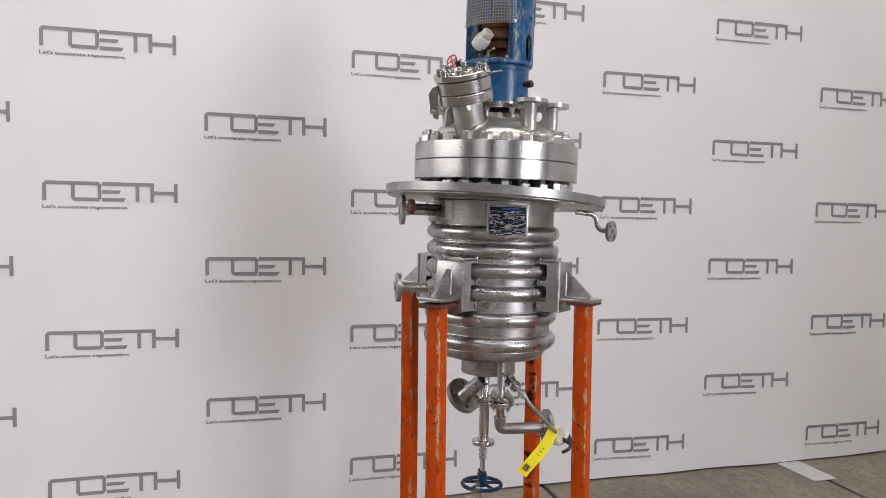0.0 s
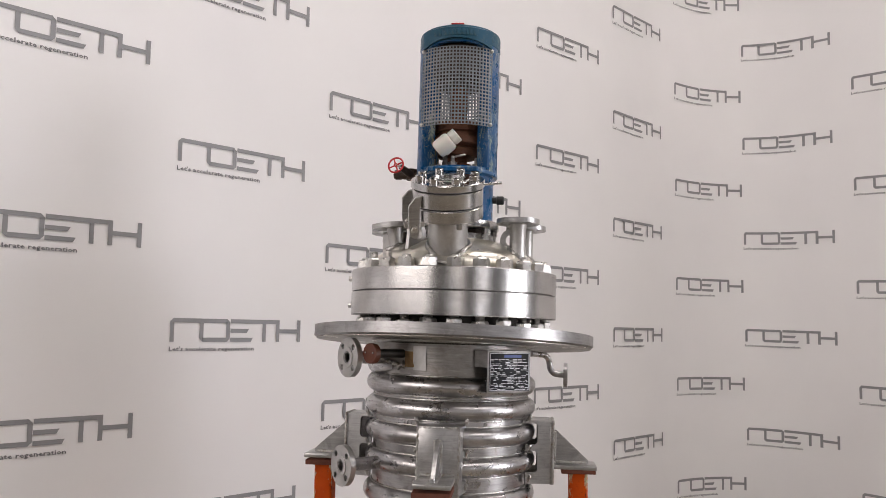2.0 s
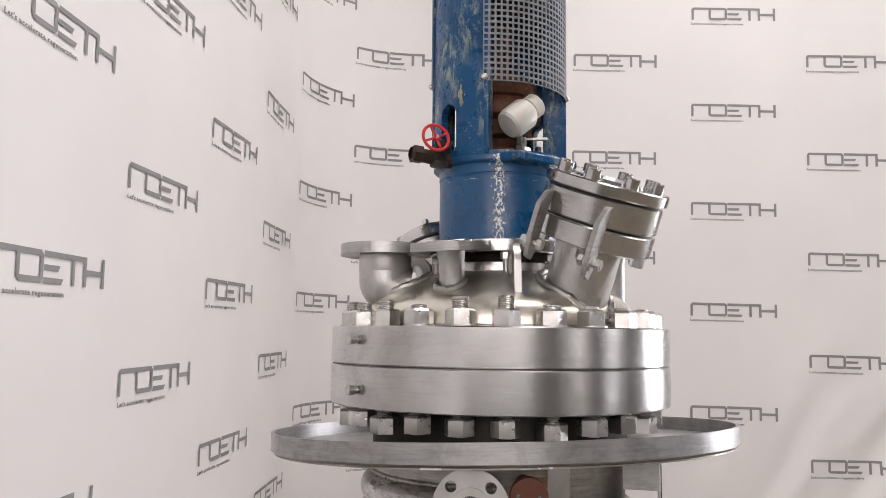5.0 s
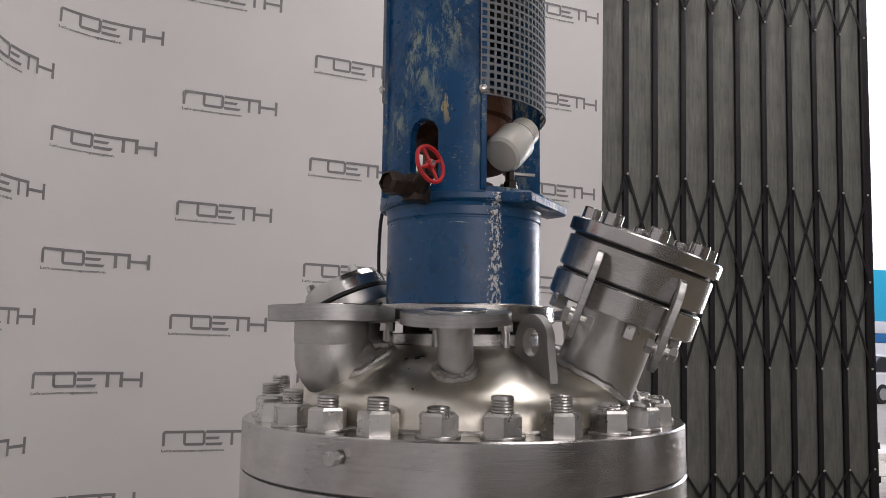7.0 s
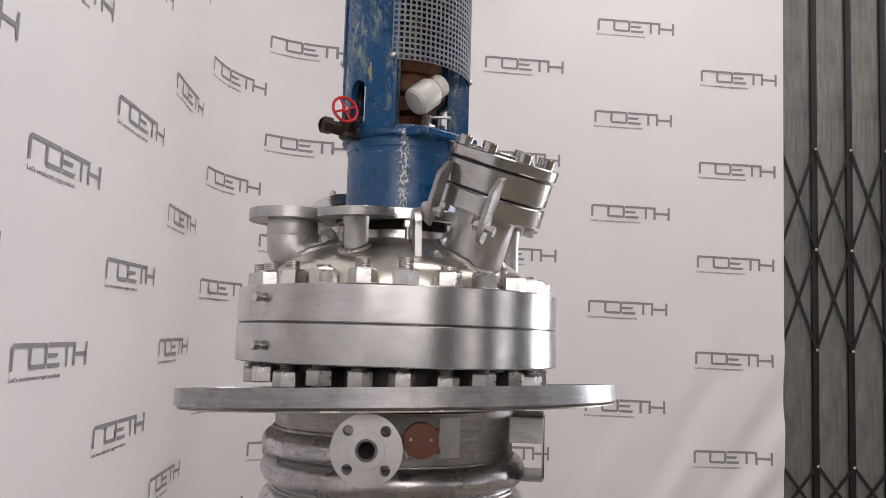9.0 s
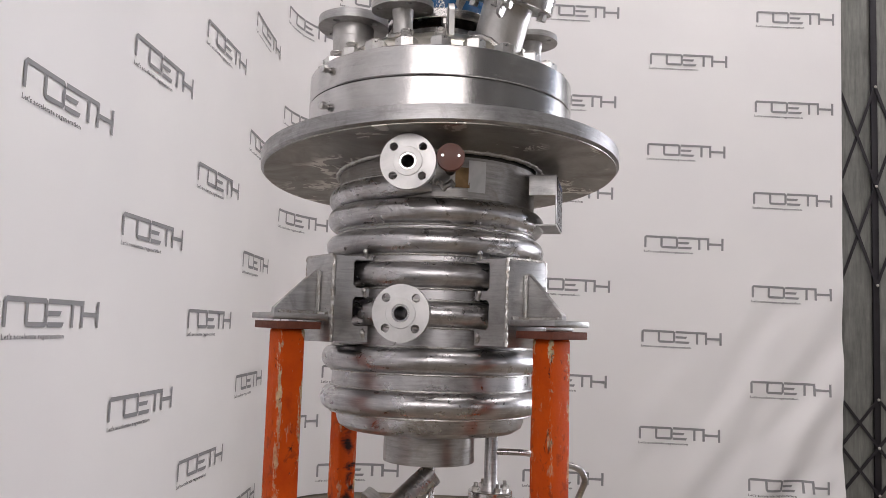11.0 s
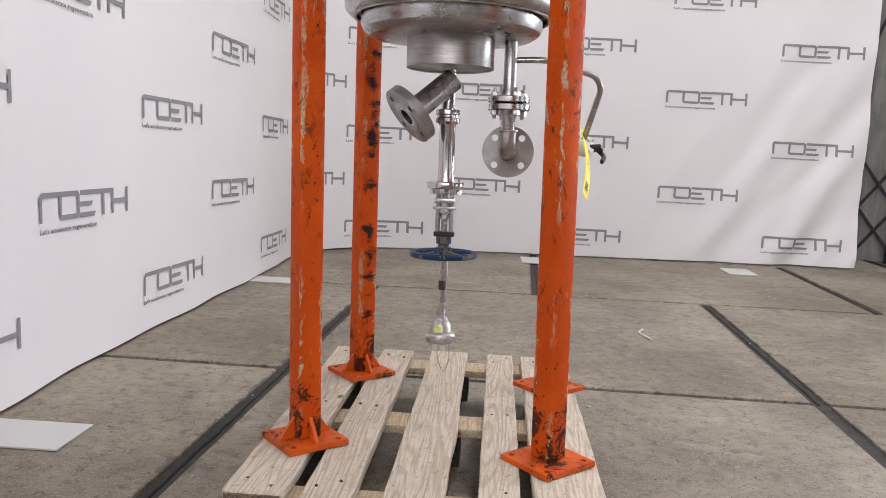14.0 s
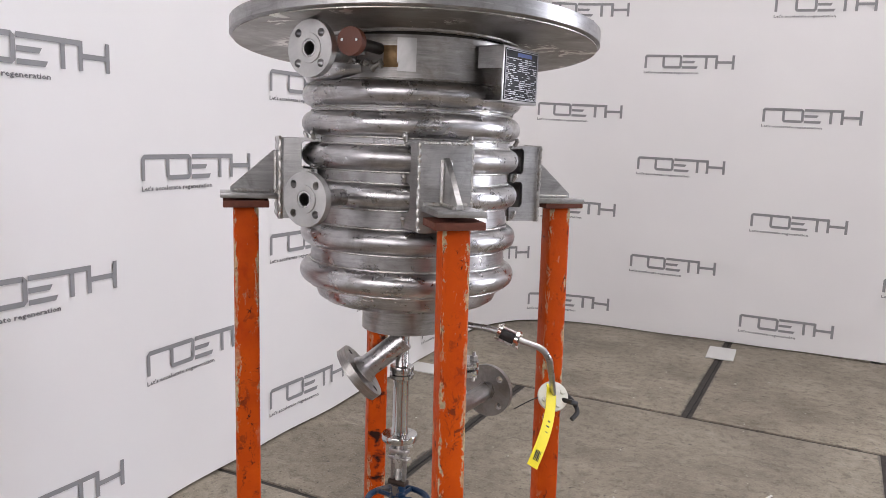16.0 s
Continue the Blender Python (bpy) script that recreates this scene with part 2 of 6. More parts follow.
def leg_paint(name, scorched):
    """Orange gloss on the square posts: knocked edges, pale primer chips, rust specks and, on one face, a run of weld scorches."""
    m = Nodes(name)
    col = m.mix(m.ramp(m.noise(0.1, 5, 0.65), [(0.3, 0.0), (0.75, 1.0)]), (0.58, 0.083, 0.002), (0.42, 0.045, 0.002))
    xyz = m.n("ShaderNodeSeparateXYZ", ins={0: m.c})
    ax = m.n("ShaderNodeMath", op="ABSOLUTE", ins={0: xyz.outputs[0]}).outputs[0]
    ay = m.n("ShaderNodeMath", op="ABSOLUTE", ins={0: xyz.outputs[1]}).outputs[0]
    far = m.n("ShaderNodeMath", op="MAXIMUM", ins={0: ax, 1: ay}).outputs[0]
    near = m.n("ShaderNodeMapRange", ins={0: far, 1: 0.029, 2: 0.037, 3: 0.0, 4: 0.13}).outputs[0]
    knock = m.n("ShaderNodeMath", op="ADD", ins={0: m.noise(0.022, 10, 0.8, m.scale(1, 1, 0.35), 0.5), 1: near}).outputs[0]
    zone = m.ramp(m.noise(0.22, 2, 0.5, m.scale(1, 1, 0.7)), [(0.42, 0.0), (0.54, 1.0)])
    pale = m.n("ShaderNodeMath", op="MULTIPLY", ins={0: m.ramp(knock, [(0.612, 0.0), (0.636, 1.0)]), 1: zone}).outputs[0]
    rust = m.ramp(m.noise(0.028, 9, 0.78, m.scale(1.0, 1.0, 0.6), 0.7), [(0.555, 0.0), (0.6, 0.9)])
    rust = m.n("ShaderNodeMath", op="MULTIPLY", ins={0: rust, 1: m.ramp(m.noise(0.16, 3, 0.5), [(0.45, 0.15), (0.6, 1.0)])}).outputs[0]
    face = m.n("ShaderNodeMath", op="SUBTRACT", ins={0: xyz.outputs[1], 1: xyz.outputs[0]}).outputs[0]
    side = m.n("ShaderNodeMath", op="ADD", ins={0: xyz.outputs[0], 1: xyz.outputs[1]}).outputs[0]
    on = m.ramp(face, [(0.0380, 0.0), (0.0386, 1.0)])
    mid = m.n("ShaderNodeMapRange", ins={0: m.n("ShaderNodeMath", op="ABSOLUTE", ins={0: side}).outputs[0], 1: 0.004, 2: 0.036, 3: 0.07, 4: -0.05}).outputs[0]
    run = m.n("ShaderNodeMath", op="ADD", ins={0: m.noise(0.05, 5, 0.6, m.scale(0.5, 0.5, 1), 0.4), 1: mid}).outputs[0]
    burn = m.n("ShaderNodeMath", op="MULTIPLY", ins={0: m.ramp(run, [(0.52, 0.0), (0.63, 0.97)]), 1: on}).outputs[0]
    col = m.mix(pale, col, m.mix(m.ramp(m.noise(0.012, 4), [(0.4, 0.0), (0.6, 1.0)]), (0.56, 0.46, 0.28), (0.34, 0.28, 0.17)))
    col = m.mix(rust, col, (0.055, 0.018, 0.010))
    low = m.n("ShaderNodeMapRange", ins={0: xyz.outputs[2], 1: 0.06, 2: 0.17, 3: 0.14, 4: 0.0}).outputs[0]
    foot = m.ramp(m.n("ShaderNodeMath", op="ADD", ins={0: m.noise(0.045, 8, 0.75, None, 0.5), 1: low}).outputs[0], [(0.61, 0.0), (0.65, 0.95)])
    col = m.mix(foot, col, (0.03, 0.014, 0.009))
    if scorched:
        col = m.mix(burn, col, (0.012, 0.009, 0.008))
    m.put(col=col, rough=m.ramp(m.noise(0.03, 4), [(0.3, 0.42), (0.7, 0.66)]), spec=0.13)
    m.bump(m.mix(pale, m.noise(0.008, 3), 0.0), 0.001, 0.7)
    return m.mat


ORANGE = leg_paint("orange_leg_paint", False)
ORANGE_BURNT = leg_paint("scorched_orange_leg_paint", True)
ORANGE_PLATE = paint("orange_plate_paint", (0.62, 0.105, 0.008), (0.46, 0.062, 0.006), (0.035, 0.015, 0.01), 0.54, 0.45, 0.0, 0.56)
RUST = plain("rusty_primer", (0.12, 0.034, 0.018), 0.7, 0, 0.5, 0.012, 0.001)
BLUE = paint("blue_enamel", (0.004, 0.078, 0.21), (0.003, 0.045, 0.125), (0.42, 0.36, 0.18), 0.64, 0.3, 0.0, 0.6, (0.26, 0.32, 0.27))
CAP_BLUE = paint("dull_cap_enamel", (0.012, 0.075, 0.13), (0.014, 0.06, 0.085), (0.25, 0.26, 0.2), 0.62, 0.4, 0.0, 0.63, (0.05, 0.1, 0.11))


def barrel_enamel():
    """Blue gloss whose face is scuffed through in one upright band and along a seam near the top."""
    m = Nodes("scuffed_blue_enamel")
    col = m.mix(m.ramp(m.noise(0.07, 5, 0.65), [(0.3, 0.0), (0.75, 1.0)]), (0.004, 0.085, 0.22), (0.003, 0.05, 0.14))
    xyz = m.n("ShaderNodeSeparateXYZ", ins={0: m.c})
    turn = m.n("ShaderNodeMath", op="ARCTAN2", ins={0: xyz.outputs[1], 1: xyz.outputs[0]}).outputs[0]
    off = m.n("ShaderNodeMath", op="ABSOLUTE", ins={0: m.n("ShaderNodeMath", op="ADD", ins={0: turn, 1: radians(86)}).outputs[0]}).outputs[0]
    band = m.n("ShaderNodeMapRange", ins={0: off, 1: 0.02, 2: 0.2, 3: 0.19, 4: 0.0}).outputs[0]
    high = m.n("ShaderNodeMath", op="ABSOLUTE", ins={0: m.n("ShaderNodeMath", op="SUBTRACT", ins={0: xyz.outputs[2], 1: 2.176}).outputs[0]}).outputs[0]
    seam = m.n("ShaderNodeMapRange", ins={0: high, 1: 0.001, 2: 0.007, 3: 0.085, 4: 0.0}).outputs[0]
    grain = m.noise(0.0048, 5, 0.75, m.scale(1, 1, 0.55))
    grain = m.n("ShaderNodeMath", op="ADD", ins={0: grain, 1: band}).outputs[0]
    long = m.noise(0.02, 6, 0.8, m.scale(0.6, 0.6, 6))
    both = m.n("ShaderNodeMath", op="MAXIMUM", ins={0: grain, 1: m.n("ShaderNodeMath", op="ADD", ins={0: long, 1: seam}).outputs[0]}).outputs[0]
    mask = m.ramp(both, [(0.685, 0.0), (0.71, 1.0)])
    col = m.mix(m.ramp(m.noise(0.02, 6, 0.7), [(0.55, 0.0), (0.7, 0.75)]), col, (0.002, 0.022, 0.055))
    col = m.mix(mask, col, (0.72, 0.73, 0.7))
    m.put(col=col, rough=m.ramp(m.noise(0.04, 4), [(0.3, 0.2), (0.7, 0.42)]), spec=0.5)
    m.bump(m.mix(mask, m.noise(0.01, 3), 0.0), 0.0006, 0.5)
    return m.mat


BLUE_WORN = barrel_enamel()
MESH_GREY = plain("mesh_grey", (0.19, 0.21, 0.23), 0.5, 0.3, 0.25)
BLACK = plain("black_rubber", (0.012, 0.012, 0.013), 0.5)
DARK = plain("dark_cast_iron", (0.04, 0.025, 0.018), 0.6, 0.2, 0.5, 0.02, 0.001)
BROWN_IRON = plain("rusty_cast_iron", (0.12, 0.045, 0.021), 0.65, 0.1, 0.6, 0.015, 0.002)
VALVE_BROWN = plain("weathered_bronze", (0.05, 0.032, 0.022), 0.5, 0.4, 0.4, 0.01, 0.001)
RED = plain("red_enamel", (0.55, 0.015, 0.02), 0.38)
HANDWHEEL_BLUE = paint("blue_handwheel_paint", (0.005, 0.035, 0.095), (0.004, 0.018, 0.045), (0.13, 0.11, 0.095), 0.5, 0.4)
WHITE_PLASTIC = plain("white_plastic", (0.62, 0.62, 0.57), 0.35, 0, 0.06, 0.03, 0, sub=0.15)
WHITE_PAINT = plain("white_disc_paint", (0.66, 0.66, 0.6), 0.5)
CAP_BROWN = plain("brown_plastic_cap", (0.12, 0.03, 0.012), 0.45, 0, 0.25)
YELLOW = plain("yellow_tag_paper", (0.85, 0.72, 0.01), 0.55, 0, 0.05)
BLACK_PRINT = plain("black_print", (0.02, 0.02, 0.02), 0.6)
WORD_GREY = plain("dark_grey_print", (0.14, 0.14, 0.15), 0.6, 0, 0.1, 0.1)
LOGO_GREY = plain("grey_print", (0.25, 0.25, 0.26), 0.6, 0, 0.12, 0.1)
PLATE_BLACK = plain("engraved_black", (0.008, 0.009, 0.012), 0.4, 0, 0.2, 0.03, 0, spec=0.2)
PLATE_TEXT = plain("engraved_silver", (0.5, 0.51, 0.54), 0.4, 0.3)
GATE_METAL = plain("gate_dark_paint", (0.018, 0.016, 0.02), 0.5, 0.3, 0.4, 0.05, 0.001)
SHEET_WHITE = plain("white_sheet", (0.54, 0.54, 0.525), 0.6, 0, 0.05, 0.1)


def wood(name, a, b, grain, end=None):
    """Sawn pine: growth rings as the level lines of a slow field, so that they close round knots; grey weathering; dark end grain."""
    m = Nodes(name)
    rnd = m.n("ShaderNodeObjectInfo").outputs["Random"]
    off = m.n("ShaderNodeVectorMath", op="MULTIPLY_ADD", ins={0: m.n("ShaderNodeCombineXYZ", ins={0: rnd, 1: rnd, 2: rnd}).outputs[0],
                                                                1: (7, 13, 5), 2: m.c}).outputs[0]
    slow = m.noise(0.1, 2.0, 0.35, m.n("ShaderNodeMapping", ins={"Vector": off, "Scale": (1, 0.075, 1)}).outputs[0], 0.15)
    level = m.n("ShaderNodeMath", op="MULTIPLY", ins={0: slow, 1: 150.0}).outputs[0]
    rings = m.n("ShaderNodeMapRange", ins={0: m.n("ShaderNodeMath", op="SINE", ins={0: level}).outputs[0], 1: -1.0, 2: 1.0}).outputs[0]
    fine = m.noise(0.004, 5, 0.7, m.n("ShaderNodeMapping", ins={"Vector": off, "Scale": (1, 0.04, 1)}).outputs[0])
    col = m.mix(m.ramp(rings, [(0.6, 0.0), (0.98, 0.42)]), a, b)
    col = m.mix(m.ramp(m.noise(0.13, 6, 0.75, off, 0.5), [(0.45, 0.0), (0.75, 0.6)]), col, grain)
    col = m.mix(m.n("ShaderNodeMath", op="MULTIPLY", ins={0: m.ramp(fine, [(0.46, 0.0), (0.62, 1.0)]), 1: 0.7}).outputs[0], col, tuple(v * 0.8 for v in grain))
    knots = m.n("ShaderNodeTexVoronoi", ins={"Vector": m.n("ShaderNodeMapping", ins={"Vector": off, "Scale": (1, 0.55, 1)}).outputs[0], "Scale": 7.5}).outputs["Distance"]
    col = m.mix(m.ramp(knots, [(0.05, 0.85), (0.085, 0.0)]), col, (0.13, 0.075, 0.035))
    dirt = m.ramp(m.noise(0.02, 7, 0.78, off, 0.4), [(0.57, 0.0), (0.66, 0.7)])
    col = m.mix(dirt, col, tuple(v * 0.35 for v in grain))
    if end:
        ny = m.n("ShaderNodeSeparateXYZ", ins={0: m.n("ShaderNodeTexCoord").outputs["Normal"]}).outputs[1]
        cut = m.ramp(m.n("ShaderNodeMath", op="ABSOLUTE", ins={0: ny}).outputs[0], [(0.5, 0.0), (0.7, 0.95)])
        moss = m.mix(m.ramp(m.noise(0.006, 6, 0.75, off), [(0.42, 0.0), (0.66, 1.0)]), end, tuple(v * 4.5 for v in end))
        along = m.n("ShaderNodeMath", op="ABSOLUTE", ins={0: m.n("ShaderNodeSeparateXYZ", ins={0: m.c}).outputs[1]}).outputs[0]
        creep = m.n("ShaderNodeMath", op="ADD", ins={0: along, 1: m.n("ShaderNodeMath", op="MULTIPLY", ins={0: m.noise(0.03, 6, 0.75, off), 1: 0.05}).outputs[0]}).outputs[0]
        col = m.mix(m.ramp(m.n("ShaderNodeMapRange", ins={0: creep, 1: 0.56, 2: 0.6}).outputs[0], [(0.55, 0.0), (0.9, 0.8)]), col, tuple(v * 0.42 for v in grain))
        col = m.mix(cut, col, moss)
    m.put(col=col, rough=0.78, spec=0.2)
    m.bump(m.mix(0.6, rings, fine), 0.002, 0.7)
    return m.mat


WOOD = wood("weathered_pine", (0.58, 0.52, 0.42), (0.3, 0.21, 0.125), (0.4, 0.35, 0.28), (0.065, 0.047, 0.03))
WOOD_SIDE = wood("pale_pine", (0.6, 0.5, 0.35), (0.44, 0.33, 0.2), (0.34, 0.27, 0.18))
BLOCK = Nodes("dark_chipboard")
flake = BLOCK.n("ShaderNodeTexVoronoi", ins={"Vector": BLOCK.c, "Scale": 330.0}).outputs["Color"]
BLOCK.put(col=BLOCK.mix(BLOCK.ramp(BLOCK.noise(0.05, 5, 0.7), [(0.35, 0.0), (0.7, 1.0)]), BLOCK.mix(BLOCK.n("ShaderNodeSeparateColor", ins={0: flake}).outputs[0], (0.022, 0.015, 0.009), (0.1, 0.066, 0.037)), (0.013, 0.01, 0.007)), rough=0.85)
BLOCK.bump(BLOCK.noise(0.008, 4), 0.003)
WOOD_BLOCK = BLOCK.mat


def concrete():
    """Trowelled slabs: dust clouds, long drag marks, pits, scratches and tar that crept out of the joints."""
    m = Nodes("stained_concrete")
    rnd = m.n("ShaderNodeObjectInfo").outputs["Random"]
    geo = m.n("ShaderNodeNewGeometry").outputs["Position"]

    def drawn(sx, sy, rot):
        return m.n("ShaderNodeMapping", ins={"Vector": geo, "Scale": (sx, sy, 1), "Rotation": (0, 0, rot)}).outputs[0]

    big = m.noise(0.8, 8, 0.66, geo, 0.3)
    drag = m.noise(0.11, 10, 0.78, drawn(0.45, 1.0, 0.25), 0.6)
    mid = m.noise(0.05, 8, 0.8, geo, 0.3)
    fine = m.noise(0.008, 5, 0.75, geo)
    col = m.mix(m.ramp(big, [(0.36, 0.0), (0.64, 1.0)]), (0.15, 0.126, 0.094), (0.31, 0.27, 0.21))
    col = m.mix(m.ramp(drag, [(0.46, 0.0), (0.68, 0.4)]), col, (0.13, 0.112, 0.086))
    col = m.mix(m.ramp(drag, [(0.3, 0.6), (0.44, 0.0)]), col, (0.38, 0.35, 0.295))
    col = m.mix(m.ramp(mid, [(0.5, 0.0), (0.63, 0.7)]), col, (0.1, 0.086, 0.066))
    col = m.mix(m.ramp(fine, [(0.32, 0.75), (0.47, 0.0)]), col, (0.4, 0.37, 0.315))
    scr = m.ramp(m.noise(0.035, 5, 0.75, drawn(0.12, 1.0, 0.1), 0.2), [(0.655, 0.0), (0.7, 0.6)])
    col = m.mix(scr, col, (0.4, 0.375, 0.33))
    cross = m.ramp(m.noise(0.03, 5, 0.75, drawn(1.0, 0.1, 0.5), 0.2), [(0.665, 0.0), (0.7, 0.55)])
    col = m.mix(cross, col, (0.09, 0.078, 0.062))
    spots = m.ramp(m.noise(0.045, 5, 0.7, geo), [(0.635, 0.0), (0.67, 0.85)])
    col = m.mix(spots, col, (0.06, 0.052, 0.044))
    pits = m.ramp(m.noise(0.014, 5, 0.75, geo), [(0.585, 0.0), (0.63, 0.85)])
    col = m.mix(pits, col, (0.06, 0.05, 0.04))
    dust = m.ramp(m.noise(0.009, 4, 0.7, geo), [(0.67, 0.0), (0.71, 0.7)])
    col = m.mix(dust, col, (0.5, 0.46, 0.4))
    # tar smeared over the long edges of a slab, with a frayed border
    own = m.n("ShaderNodeSeparateXYZ", ins={0: m.c})
    x = m.n("ShaderNodeMath", op="ABSOLUTE", ins={0: own.outputs[0]}).outputs[0]
    y = m.n("ShaderNodeMath", op="ADD", ins={0: m.n("ShaderNodeMath", op="ABSOLUTE", ins={0: own.outputs[1]}).outputs[0], 1: 0.046}).outputs[0]
    x = m.n("ShaderNodeMath", op="MAXIMUM", ins={0: x, 1: y}).outputs[0]
    fray = m.n("ShaderNodeMath", op="MULTIPLY", ins={0: m.noise(0.12, 8, 0.75, drawn(1.0, 1.0, 0.0), 0.8), 1: 0.13}).outputs[0]
    rim = m.n("ShaderNodeMath", op="ADD", ins={0: x, 1: fray}).outputs[0]
    tar = m.ramp(m.n("ShaderNodeMapRange", ins={0: rim, 1: 0.965, 2: 1.0}).outputs[0], [(0.4, 0.0), (0.6, 0.8)])
    col = m.mix(tar, col, (0.085, 0.075, 0.064))
    tone = m.n("ShaderNodeMapRange", ins={0: rnd, 3: 0.9, 4: 1.08}).outputs[0]
    col = m.mix(1.0, col, m.n("ShaderNodeCombineXYZ", ins={0: tone, 1: tone, 2: tone}).outputs[0], "MULTIPLY")
    m.put(col=col, rough=m.ramp(mid, [(0.3, 0.5), (0.7, 0.78)]), spec=0.35)
    m.bump(m.mix(0.4, fine, mid), 0.0022, 0.7)
    return m.mat


CONCRETE = concrete()
JOINT = plain("joint_filler", (0.036, 0.031, 0.027), 0.85, 0, 0.55, 0.03, 0.003)


def fabric():
    m = Nodes("printed_banner_cloth")
    geo = m.n("ShaderNodeNewGeometry").outputs["Position"]
    weave = m.noise(0.003, 2, 0.5, geo)
    soft = m.noise(0.6, 3, 0.5, geo)
    col = m.mix(m.ramp(soft, [(0.3, 0.0), (0.7, 1.0)]), (0.80, 0.79, 0.79), (0.77, 0.76, 0.765))
    m.put(col=col, rough=0.62, spec=0.3)
    m.bump(m.mix(0.12, soft, weave), 0.004, 0.25)
    return m.mat


CLOTH = fabric()


def gate_sheet():
    m = Nodes("gate_dusty_sheet")
    mp = m.scale(1, 1, 0.08)
    col = m.mix(m.ramp(m.noise(0.02, 5, 0.7, mp), [(0.3, 0.0), (0.75, 1.0)]), (0.12, 0.123, 0.112), (0.24, 0.243, 0.222))
    col = m.mix(m.ramp(m.noise(0.3, 4, 0.6), [(0.45, 0.0), (0.75, 0.6)]), col, (0.07, 0.072, 0.066))
    m.put(col=col, rough=0.46, metal=0.25)
    m.bump(m.noise(0.02, 4), 0.001)
    return m.mat


GATE_SHEET = gate_sheet()
HALL = plain("hall_wall_paint", (0.11, 0.107, 0.104), 0.8, 0, 0.15, 0.5)
CEIL = plain("hall_roof_sheet", (0.16, 0.158, 0.156), 0.7, 0, 0.1, 0.5)


# ---------------------------------------------------------------- mesh tools
def part(name, bm, mat, parent=None, label="", sharp=32, m=None):
    me = bpy.data.meshes.new(name)
    bmesh.ops.recalc_face_normals(bm, faces=bm.faces)
    bm.to_mesh(me)
    bm.free()
    me.materials.append(mat)
    me.shade_smooth()
    me.set_sharp_from_angle(angle=radians(sharp))
    ob = new(name, me)
    if parent is not None:
        ob.parent = parent
    if m is not None:
        ob.matrix_basis = m
    if label:
        ob["label"] = label
    return ob


def again(ob, m, parent=None):
    """The same mesh once more, as an object of its own."""
    o = new(ob.name.split(".")[0], ob.data)
    o.parent = parent or ob.parent
    o.matrix_basis = m
    if "label" in ob:
        o["label"] = ob["label"]
    return o


def thing(name, m, label, category, group="", kind=""):
    ob = new(name)
    ob.empty_display_size = 0.1
    ob.matrix_world = m
    return tagged(ob, label, category, group, kind)


def box(sx, sy, sz, m=None, bevel=0.0, bm=None, seg=2):
    """A box about its centre, bevelled, added to bm."""
    b = bmesh.new()
    bmesh.ops.create_cube(b, size=1, matrix=Matrix.Diagonal((sx, sy, sz, 1)))
    if bevel:
        bmesh.ops.bevel(b, geom=b.edges[:], offset=bevel, segments=seg, affect="EDGES", profile=0.5)
    return join(bm, b, m)


def join(bm, b, m=None):
    if m is not None:
        b.transform(m)
    if bm is None:
        return b
    me = bpy.data.meshes.new("tmp")
    b.to_mesh(me)
    b.free()
    bm.from_mesh(me)
    bpy.data.meshes.remove(me)
    return bm


def lathe(prof, seg=64, m=None, bm=None, closed=False):
    """A turned body from (radius, height) pairs; radius 0 closes an end."""
    b = bmesh.new()
    rings = []
    for r, z in prof:
        if r < 1e-6:
            rings.append([b.verts.new((0, 0, z))])
        else:
            rings.append([b.verts.new((r * math.cos(2 * math.pi * i / seg), r * math.sin(2 * math.pi * i / seg), z)) for i in range(seg)])
    pairs = list(zip(rings, rings[1:]))
    if closed:
        pairs.append((rings[-1], rings[0]))
    for p, q in pairs:
        for i in range(seg):
            j = (i + 1) % seg
            vs = [p[i % len(p)], p[j % len(p)], q[j % len(q)], q[i % len(q)]]
            vs = list(dict.fromkeys(vs))
            if len(vs) > 2:
                b.faces.new(vs)
    return join(bm, b, m)


def disc(r, z0, z1, bevel=0.002, seg=64, m=None, bm=None):
    return lathe([(0, z0), (r - bevel, z0), (r, z0 + bevel), (r, z1 - bevel), (r - bevel, z1), (0, z1)], seg, m, bm)


def ring(r0, r1, z0, z1, bevel=0.002, seg=64, m=None, bm=None):
    return lathe([(r0, z0), (r1 - bevel, z0), (r1, z0 + bevel), (r1, z1 - bevel), (r1 - bevel, z1), (r0, z1)], seg, m, bm, True)


def tube(pts, r, seg=20, bm=None, m=None, bend=0.0, caps=True):
    """A round bar along points, its corners rounded by bend."""
    P = [Vector(p) for p in pts]
    if bend:
        Q = [P[0]]
        for a, b, c in zip(P, P[1:], P[2:]):
            u, v = (a - b), (c - b)
            k = min(bend, u.length * 0.49, v.length * 0.49)
            s, e = b + u.normalized() * k, b + v.normalized() * k
            for i in range(9):
                t = i / 8
                Q.append(s.lerp(b, t).lerp(b.lerp(e, t), t))
        P = Q + [P[-1]]
    b = bmesh.new()
    rings = []
    up = None
    for i, p in enumerate(P):
        d = (P[min(i + 1, len(P) - 1)] - P[max(i - 1, 0)]).normalized()
        if up is None:
            up = d.orthogonal().normalized()
        up = (up - d * up.dot(d)).normalized()
        w = d.cross(up)
        rr = r[i] if isinstance(r, (list, tuple)) else r
        rings.append([b.verts.new(p + (up * math.cos(a) + w * math.sin(a)) * rr) for a in (2 * math.pi * k / seg for k in range(seg))])
    for p, q in zip(rings, rings[1:]):
        for i in range(seg):
            b.faces.new((p[i], p[(i + 1) % seg], q[(i + 1) % seg], q[i]))
    if caps:
        b.faces.new(rings[0])
        b.faces.new(rings[-1])
    return join(bm, b, m)


